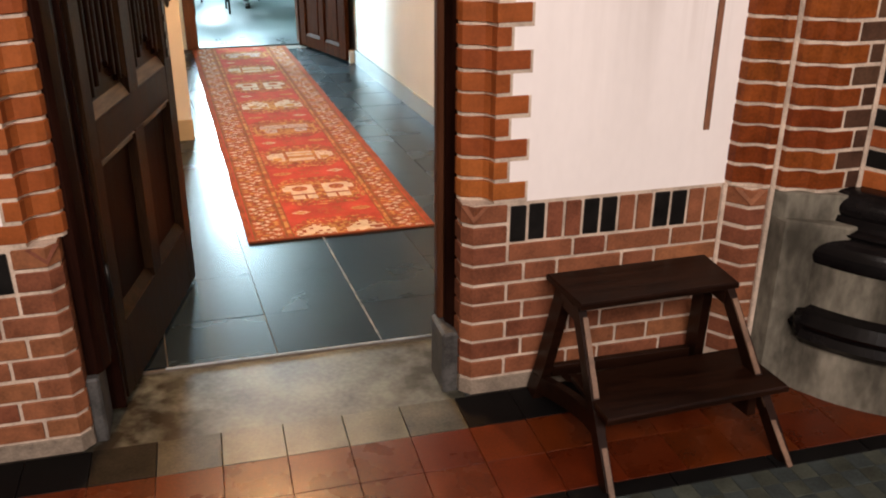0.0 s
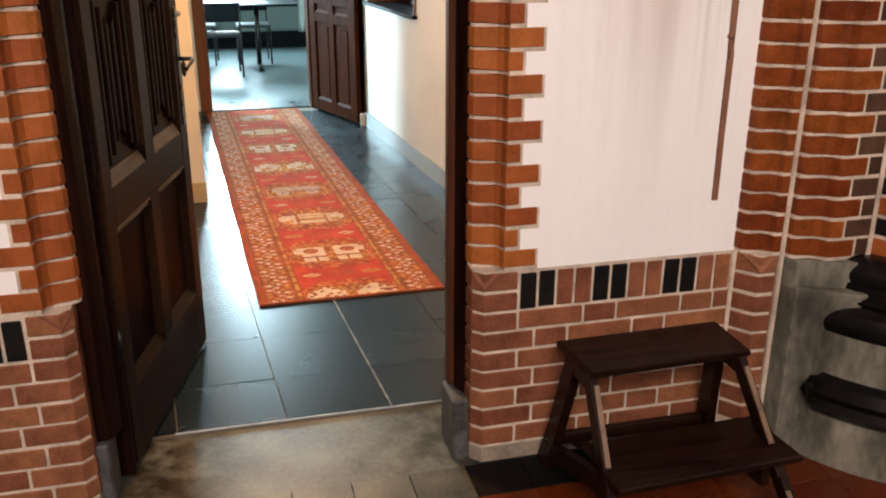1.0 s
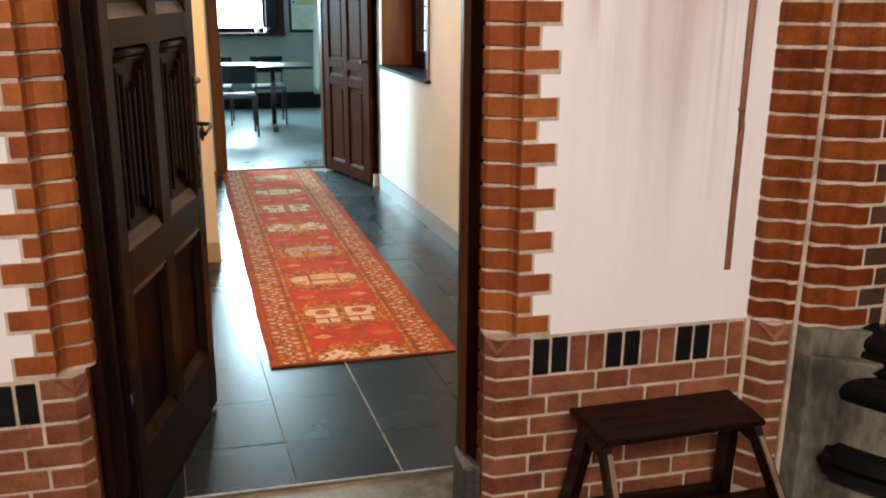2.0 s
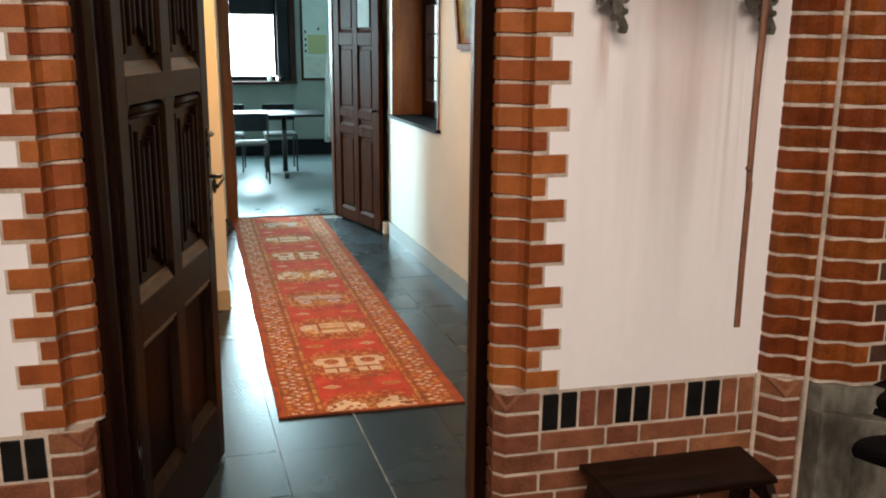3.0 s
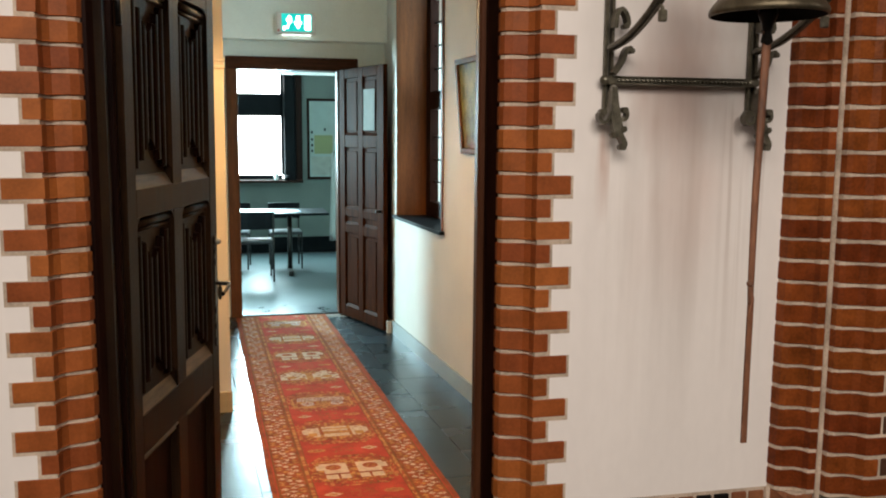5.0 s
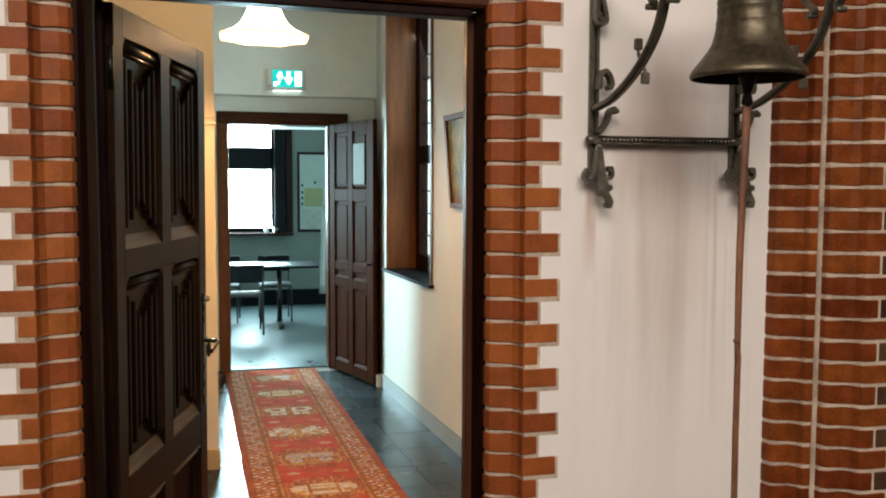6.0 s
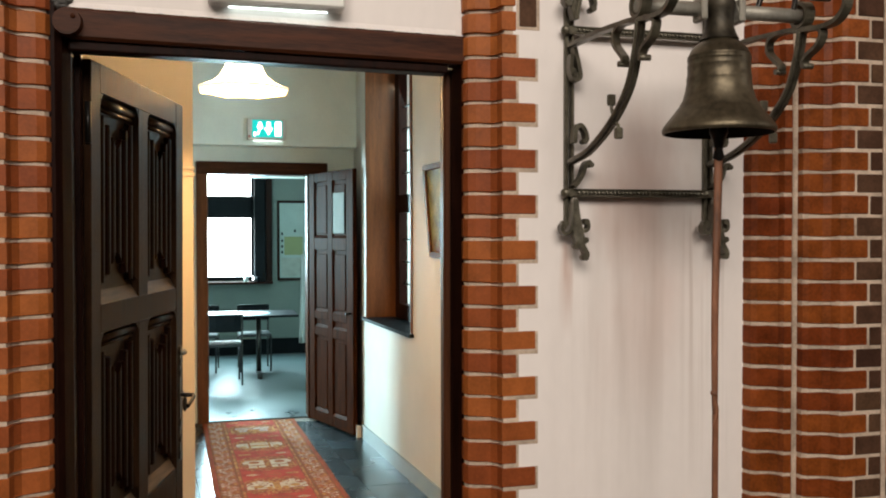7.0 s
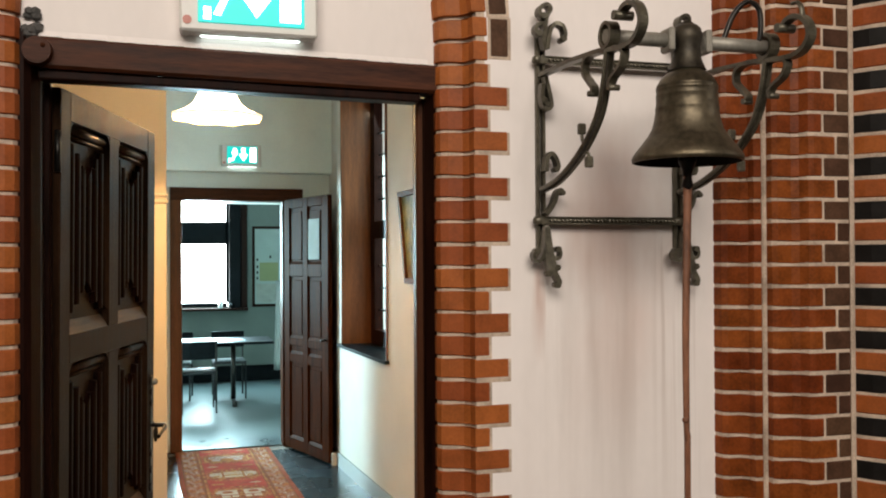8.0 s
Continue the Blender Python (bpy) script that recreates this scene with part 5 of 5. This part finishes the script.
nb = thing("notice_board", "framed pale notice board with pinned papers", "notice board", at=(0.90, 12.56, 1.04))
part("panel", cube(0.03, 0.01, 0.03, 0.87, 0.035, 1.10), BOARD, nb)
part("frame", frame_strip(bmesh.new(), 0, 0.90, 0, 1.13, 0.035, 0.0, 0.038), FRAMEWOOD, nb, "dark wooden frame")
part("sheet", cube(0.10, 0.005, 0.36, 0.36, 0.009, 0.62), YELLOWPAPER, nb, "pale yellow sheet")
part("sheet", cube(0.06, 0.005, 0.06, 0.34, 0.009, 0.32), GREYPAPER, nb)
part("sheet", cube(0.40, 0.005, 0.30, 0.66, 0.009, 0.66), GREYPAPER, nb)
for x, z in ((0.07, 0.66), (0.07, 0.56), (0.07, 0.48), (0.07, 0.40), (0.25, 0.70), (0.40, 0.34)):
    part("pin", cube(x - 0.012, 0.0, z - 0.018, x + 0.012, 0.0095, z + 0.018, 0.003), BLACKPLASTIC, nb)

cu = thing("hanging_cloth", "white cloth hanging beside the far door", "cloth", at=(0.872, 8.9, 0.6))
bm = bmesh.new()
rows = []
for j in range(9):
    z = 0.9 * j / 8
    rows.append([bm.verts.new((0.02 + 0.010 * i - 0.03 * (1 - j / 8) * (1 - i / 8), 0.03 * math.sin(i * 1.9 + j * 0.2) * (1 - 0.6 * j / 8), z)) for i in range(9)])
for a, b in zip(rows, rows[1:]):
    for i in range(8):
        f = bm.faces.new((a[i], a[i + 1], b[i + 1], b[i]))
        f.smooth = True
bmesh.ops.solidify(bm, geom=bm.faces[:], thickness=0.004)
part("cloth", bm, CLOTH, cu)
part("hook", bar([(0.09, 0.0, 0.88), (0.09, 0.0, 0.96), (0.09, 0.05, 0.97), (1.34, 0.05, 0.97)], 0.012, sides=6), BLACKIRON, cu)

for x, r, h, m, lab in ((0.46, 0.035, 0.11, PAPER, "white cup standing on the window sill"), (0.62, 0.03, 0.07, BLACKPLASTIC, "small dark pot standing on the window sill")):
    p = new("cup", mesh_of("cup", lathe(bmesh.new(), [(0, 0), (r * 0.85, 0), (r, h), (r * 0.88, h), (r * 0.75, 0.01), (0, 0.01)], steps=16), m))
    p.location = (x, 12.42, WZ0 - 0.0645)
    tagged(p, lab, "cup")

# ---------------------------------------------------------------- round respond with its stone base
CX, CY = 2.25, 2.25
col = tagged(new("column"), "engaged round column of black and orange brick on a stone base", "column", kind="structure")


def ring_solid(profile, a0, a1, n):
    """A sector of a turned solid between two angles in degrees."""
    bm = bmesh.new()
    rings = []
    for i in range(n + 1):
        a = math.radians(a0 + (a1 - a0) * i / n)
        rings.append([bm.verts.new((CX + r * math.cos(a), CY + r * math.sin(a), z)) for r, z in profile])
    for a, b in zip(rings, rings[1:]):
        for k in range(len(profile)):
            bm.faces.new((a[k], a[(k + 1) % len(profile)], b[(k + 1) % len(profile)], b[k]))
    bm.faces.new(rings[0])
    bm.faces.new(rings[-1][::-1])
    return bm


part("plinth_drum", ring_solid([(0.2, -0.02), (0.555, -0.02), (0.552, 0.165), (0.535, 0.19), (0.535, 0.43), (0.2, 0.43)], 180, 350, 48), GREYSTONE, col, "weathered whitish stone drum")
part("lower_moulding", ring_solid([(0.40, 0.18), (0.565, 0.175), (0.585, 0.20), (0.575, 0.225), (0.59, 0.25), (0.575, 0.285), (0.54, 0.295), (0.40, 0.295)], 206, 350, 60), BLACKSTONE, col, "polished black stone band")

bm = bmesh.new()
bmesh.ops.create_icosphere(bm, subdivisions=3, radius=1.0)
for v in bm.verts:
    v.co *= 1 + 0.35 * noise.noise(v.co * 2.1)
bmesh.ops.transform(bm, verts=bm.verts, matrix=Matrix.Translation((CX + 0.545 * math.cos(radians(206)), CY + 0.545 * math.sin(radians(206)), 0.238)) @ pose(0, 0, 0, 0, 12, -64) @ Matrix.Diagonal((0.045, 0.034, 0.052, 1)))
part("broken_end", bm, BLACKSTONE, col, "rough broken end of the black band")


def torus_profile(r, z, a, b, n=10):
    return [(0.30, z - b)] + [(r + a * math.sin(math.pi * k / n), z - b * math.cos(math.pi * k / n)) for k in range(n + 1)] + [(0.30, z + b)]


part("base_moulding", ring_solid(torus_profile(0.475, 0.455, 0.062, 0.068, 14), 196, 350, 64), BLACKSTONE, col, "polished black stone torus")
part("base_moulding", ring_solid([(0.30, 0.5238), (0.500, 0.5238), (0.503, 0.531), (0.497, 0.538), (0.482, 0.545), (0.474, 0.556), (0.471, 0.575), (0.30, 0.575)], 196, 350, 64), BLACKSTONE, col, "polished black stone hollow")
part("base_moulding", ring_solid(torus_profile(0.415, 0.597, 0.056, 0.050, 14), 196, 350, 64), BLACKSTONE, col, "polished black stone torus")
part("shaft_core", ring_solid([(0.20, 0.63), (0.376, 0.63), (0.376, 4.0), (0.20, 4.0)], 180, 360, 40), MORTAR, col)

# ---------------------------------------------------------------- stepped brick pier beside the panel
pier = tagged(new("pier"), "stepped orange brick pier with moulded corners", "pier", kind="structure")


def order_1(d=0.0):
    return [(1.549 + d, YW + 0.05), (1.549 + d, YW - 0.006), (1.556 + d, YW - 0.030 + d), (1.570, YW - 0.040 + d), (1.612, YW - 0.043 + d), (1.628, YW - 0.058 + d),
            (1.634, YW - 0.078 + d), (1.659, YW - 0.082 + d), (1.659, YW + 0.05)]


def order_2(x1, d=0.0):
    return [(1.668, YW + 0.02), (1.668, YW - 0.084 + d), (1.673, YW - 0.108 + d), (1.685, YW - 0.118 + d), (1.728, YW - 0.121 + d), (1.748, YW - 0.132 + d), (1.762, YW - 0.155 + d),
            (1.778, YW - 0.160 + d), (x1, YW - 0.160 + d), (x1, YW + 0.02)]


def dado_1(d=0.0):
    return [(1.549 + d, YW + 0.05), (1.551 + d, YW - 0.005), (1.602, YW - 0.072 + d), (1.659, YW - 0.075 + d), (1.659, YW + 0.05)]


bm = prism(bmesh.new(), [(1.5492, YW + 0.055)] + order_1(0.003)[1:-1] + [(1.664, YW - 0.078), (1.670, YW - 0.080)] + order_2(1.906, 0.003)[2:-1] + [(1.906, YW - 0.157), (1.93, YW - 0.15), (1.93, YW + 0.055)], ZP, 4.0)
part("mortar_core", bm, MORTAR, pier)
part("mortar_core", prism(bmesh.new(), [(1.5535, YW + 0.055), (1.5545, YW - 0.003), (1.603, YW - 0.067), (1.672, YW - 0.070), (1.672, YW + 0.055)], 0, ZP), MORTAR, pier)
for plan, z0, z1 in (([(1.6565, YW - 0.05), (1.6565, YW - 0.0835), (1.660, YW - 0.0885), (1.667, YW - 0.0900), (1.6705, YW - 0.0870), (1.6705, YW - 0.05)], 0.0, 4.0),
                     ([(1.8965, YW - 0.10), (1.8965, YW - 0.1625), (1.903, YW - 0.1655), (1.912, YW - 0.1630), (1.917, YW - 0.155), (1.917, YW - 0.10)], ZP, 4.0),
                     ([(1.5455, YW + 0.01), (1.5455, YW - 0.006), (1.550, YW - 0.0105), (1.556, YW - 0.0125), (1.558, YW + 0.01)], 0.0, ZP)):
    part("mortar_joint", prism(bmesh.new(), plan, z0, z1), MORTAR, pier, "pale upright mortar joint")
bm = bmesh.new()
prism(bm, [(1.672, YW + 0.055), (1.672, YW - 0.085), (1.684, YW - 0.145), (1.745, YW - 0.185), (1.83, YW - 0.25), (1.95, YW - 0.25), (1.95, YW + 0.055)], -0.02, 0.555, 0.006)
prism(bm, [(1.672, YW + 0.054), (1.672, YW - 0.09), (1.69, YW - 0.125), (1.77, YW - 0.165), (1.86, YW - 0.20), (1.94, YW - 0.20), (1.94, YW + 0.054)], 0.548, ZP - 0.001, 0.006)
part("stone_plinth", bm, GREYSTONE, pier, "weathered grey stone plinth")

# ---------------------------------------------------------------- bricks of the wall, the pier and the column
J = 0.0102     # joint



def brick_mesh(name, plan, h, mat, bevel=0.0025):
    return mesh_of(name, prism(bmesh.new(), plan, 0, h, bevel), mat)


H = C - J
for side in (0, 1):
    f = mirror if side else (lambda p: p)
    fd = mirror_dado if side else (lambda p: p)
    long_b = brick_mesh("brick", f(jamb(0.899)), H, BRICK)
    short_b = brick_mesh("brick", f(jamb(0.843)), H, BRICK)
    for k in range(26):
        place("brick", long_b if k % 2 == 0 else short_b, wall_front, (0, 0.0006 * math.sin(k * 2.7), ZP + k * C + J))
    # springing of the arch: each course leans a little further, with dark headers outside
    arch = brick_mesh("brick", f(jamb(0.843)), H, BRICK)
    for k in range(8):
        o = place("brick", arch, wall_front)
        R = 1.75
        a = (k + 0.0) * C / R
        s = -1 if side else 1
        x_in = 0.714 if not side else 2 * MID - 0.714
        pivot = Matrix.Translation((x_in - s * R, 0, ZP + 26 * C + J))
        o.matrix_basis = pivot @ Matrix.Rotation(-s * a, 4, "Y") @ Matrix.Translation((-(x_in - s * R), 0, 0))
    hood = brick_mesh("brick", f([(0.853, YW - 0.003), (0.853, YW + 0.10), (0.902, YW + 0.10), (0.902, YW - 0.003)]), 0.105, PURPLE)
    bed = brick_mesh("mortar_bed", f([(0.845, YW - 0.0012), (0.845, YW + 0.10), (0.9115, YW + 0.10), (0.9115, YW - 0.0012)]), 0.1175, MORTAR, 0.001)
    for k in range(4):
        o = place("mortar_bed", bed, wall_front)
        a = (k * 0.117 + 0.004) / 1.92
        s = -1 if side else 1
        x_in = 0.714 if not side else 2 * MID - 0.714
        pivot = Matrix.Translation((x_in - s * 1.75, 0, ZP + 26 * C + J))
        o.matrix_basis = pivot @ Matrix.Rotation(-s * a, 4, "Y") @ Matrix.Translation((-(x_in - s * 1.75), 0, 0))
        o = place("brick", hood, wall_front)
        a = (k * 0.117 + 0.012) / 1.92
        s = -1 if side else 1
        x_in = 0.714 if not side else 2 * MID - 0.714
        pivot = Matrix.Translation((x_in - s * 1.75, 0, ZP + 26 * C + J))
        o.matrix_basis = pivot @ Matrix.Rotation(-s * a, 4, "Y") @ Matrix.Translation((-(x_in - s * 1.75), 0, 0))
    bm = bmesh.new()
    prism(bm, f(jamb(0.908, 0.004)), ZP + 26 * C, ZP + 34 * C)
    o = part("mortar_bed", bm, MORTAR, wall_front)
    # dado: Flemish bond under a row of standing headers
    HD = CD - J
    for k in range(12):
        m = BLACK_BRICK if k % 4 < 2 else DADO
        x0 = 0.858 + k * 0.0577
        place("brick", brick_mesh("brick", f([(x0, YW - 0.004), (x0, YW + 0.08), (x0 + 0.0475, YW + 0.08), (x0 + 0.0475, YW - 0.004)]), 2 * CD - J - 0.006, m), wall_front, (0, 0.0006 * math.sin(k * 4.1), ZP - 2 * CD + J / 2))
    head_b = brick_mesh("brick", fd(dado_jamb(0.847)), HD, DADO)
    for k in range(2):
        place("brick", head_b, wall_front, (0, 0, ZP - (k + 1) * CD + J / 2))
    rows = ((0.716, 0.852, 1.060, 1.168, 1.385, 1.495, 1.556), (0.716, 0.905, 1.012, 1.225, 1.335, 1.556))
    made = [[brick_mesh("brick", fd(dado_jamb(b - J / 2)) if i == 0 else f([(a + J / 2, YW - 0.004), (a + J / 2, YW + 0.08), (b - J / 2, YW + 0.08), (b - J / 2, YW - 0.004)]), HD, DADO)
             for i, (a, b) in enumerate(zip(r, r[1:]))] for r in rows]
    for k in range(2, 9):
        for me in made[k % 2]:
            place("brick", me, wall_front, (0, 0.0008 * math.sin(k * 3.1), ZP - (k + 1) * CD + J / 2))
    foot = brick_mesh("plinth_course", fd(dado_jamb(1.556)), ZP - 9 * CD - J / 2, PLINTH)
    place("plinth_course", foot, wall_front)

o1 = brick_mesh("brick", order_1(), H, PIERBRICK)
o2a, o2b = brick_mesh("brick", order_2(1.803), H, PIERBRICK), brick_mesh("brick", order_2(1.848), H, PIERBRICK)
p2a, p2b = (brick_mesh("brick", [(x, YW - 0.160), (x, YW), (1.898, YW), (1.898, YW - 0.160)], H, PURPLE) for x in (1.813, 1.858))
for k in range(30):
    z = ZP + k * C + J
    place("brick", o1, pier, (0, 0.0006 * math.sin(k * 1.7), z))
    place("brick", (o2b, o2a)[k % 2], pier, (0, 0.0006 * math.sin(k * 2.3), z))
    place("brick", (p2b, p2a)[k % 2], pier, (0, 0, z))
d1 = brick_mesh("brick", dado_1(), H, DADO)
for k in range(9):
    place("brick", d1, pier, (0, 0, ZP - (k + 1) * CD + J / 2))


def stop(a, b, apex, inner):
    """A small sloping brick stop where square dado corners turn into mouldings."""
    bm = bmesh.new()
    v = [bm.verts.new(p) for p in (a, b, apex, inner)]
    for q in ((0, 1, 2), (0, 2, 3), (1, 3, 2), (0, 3, 1)):
        bm.faces.new([v[k] for k in q])
    return bm


part("stop", stop((1.564, YW - 0.034, ZP - 0.004), (1.648, YW - 0.081, ZP - 0.004), (1.602, YW - 0.081, ZP - 0.052), (1.61, YW - 0.04, ZP - 0.004)), DADO, pier)
part("stop", stop((0.714, YW + 0.020, ZP - 0.004), (0.792, YW - 0.009, ZP - 0.004), (0.744, YW - 0.009, ZP - 0.050), (0.75, YW + 0.03, ZP - 0.004)), DADO, wall_front)
part("stop", stop((2 * MID - 0.734, YW + 0.020, ZP - 0.004), (2 * MID - 0.812, YW - 0.009, ZP - 0.004), (2 * MID - 0.764, YW - 0.009, ZP - 0.050), (2 * MID - 0.77, YW + 0.03, ZP - 0.004)), DADO, wall_front)


def curved_brick(a0, a1, mat):
    bm = ring_solid([(0.28, 0.0), (0.377, 0.0), (0.380, 0.003), (0.380, H - 0.003), (0.377, H), (0.28, H)], a0, a1, 4)
    return mesh_of("brick", bm, mat)


made_c = [[curved_brick(184 + 40 * j + (12 if q else 0), 184 + 40 * j + (12 if q else 0) + 38.3, BLACK_BRICK if q else BRICK) for j in range(4)] for q in (0, 1)]
for k in range(30):
    for me in made_c[k % 2]:
        place("brick", me, col, (0, 0, ZP + k * C + J))


# ---------------------------------------------------------------- floor tiles
def tile_mesh(w, d, mat, h=0.03, name="tile"):
    return mesh_of(name, box(bmesh.new(), -w / 2, -d / 2, -h, w / 2, d / 2, 0, 0.001), mat)


P = 0.178
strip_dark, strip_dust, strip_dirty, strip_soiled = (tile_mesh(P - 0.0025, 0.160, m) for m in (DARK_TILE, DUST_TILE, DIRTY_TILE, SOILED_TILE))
orange = tile_mesh(P - 0.0015, 0.168, ORANGE_TILE)
edge_t = tile_mesh(0.30, 0.056, DARK_TILE)
floor_c = tagged(new("floor_church"), "church floor with orange, black and grey-blue tiles", "floor", kind="structure")
for i in range(-9, 14):
    x = -0.02 + P * (i + 0.5)
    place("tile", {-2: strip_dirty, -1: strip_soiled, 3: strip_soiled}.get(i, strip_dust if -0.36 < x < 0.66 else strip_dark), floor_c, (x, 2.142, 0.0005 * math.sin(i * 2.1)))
    for j in range(2):
        place("tile", orange, floor_c, (x, 1.976 - 0.1695 * j, 0.0006 * math.sin(i * 1.3 + j)))
for i in range(-5, 9):
    place("tile", edge_t, floor_c, (0.304 * i + 0.1, 1.693, 0))
blue = tile_mesh(0.0585, 0.0585, BLUE_TILE)
green = tile_mesh(0.0585, 0.0585, GREEN_TILE)
for i in range(34):
    for j in range(6):
        place("tile", blue if (i + j) % 2 else green, floor_c, (0.54 + 0.06 * i + 0.03, 1.634 - 0.06 * j, 0.0003 * math.sin(i * 2 + j * 3)))
bm = bmesh.new()
box(bm, -4, -5.0, -0.03, 7, 1.304, -0.0005)
box(bm, -4, 1.304, -0.03, 0.54, 1.664, -0.0005)
box(bm, 2.58, 1.304, -0.03, 7, 1.664, -0.0005)
box(bm, -4, 1.664, -0.03, -1.62, 2.225, -0.0005)
box(bm, 2.48, 1.664, -0.03, 7, 2.26, -0.0005)
part("tile_field", bm, BLUE_TILE, floor_c)

slate_rows = [2.639, 2.936] + [3.296 + 0.36 * k for k in range(14)]
floor_s = tagged(new("floor_slates"), "glossy blue-black slate floor of the hall", "floor", kind="structure")
made_s = {}
for r in range(len(slate_rows) - 1):
    y0, y1 = slate_rows[r] + 0.0016, min(slate_rows[r + 1], 8.158) - 0.0016
    if y1 < y0 + 0.05:
        continue
    key = round(y1 - y0, 3)
    yc = (y0 + y1) / 2
    if key not in made_s:
        h = (y1 - y0) / 2
        b = bmesh.new()
        prism(b, [(-0.1782 - HALL * h, -h), (0.1782 - HALL * h, -h), (0.1782 + HALL * h, h), (-0.1782 + HALL * h, h)], -0.03, 0)
        made_s[key] = mesh_of("slate", b, SLATE)
    for c in range(-3, 5):
        x = 0.182 + 0.36 * (c + 0.5) + HALL * (yc - 2.648)
        if -1.1 < x < right_wall_x(yc):
            o = place("slate", made_s[key], floor_s, (x, yc, 0.0008 * math.sin(r * 5.1 + c * 2.3)))
            o.rotation_euler = (radians(0.10 * math.sin(r * 3.7 + c)), radians(0.10 * math.sin(r * 1.9 + c * 4.1)), 0)
# pale worn filler in the open joint beside the rug
fill = bmesh.new()
rnd = random.Random(8)
for k in range(24):
    y0, y1 = 2.645 + 0.04 * k, 2.645 + 0.04 * (k + 1)
    xa, xb = (0.5425 + HALL * (y - 2.648) for y in (y0, y1))
    w = 0.0022 + 0.0022 * rnd.random()
    prism(fill, [(xa - w, y0), (xa + w, y0), (xb + w, y1), (xb - w, y1)], -0.01, 0.0012)
part("joint_filler", fill, FILLER, floor_s, "pale worn joint filler")
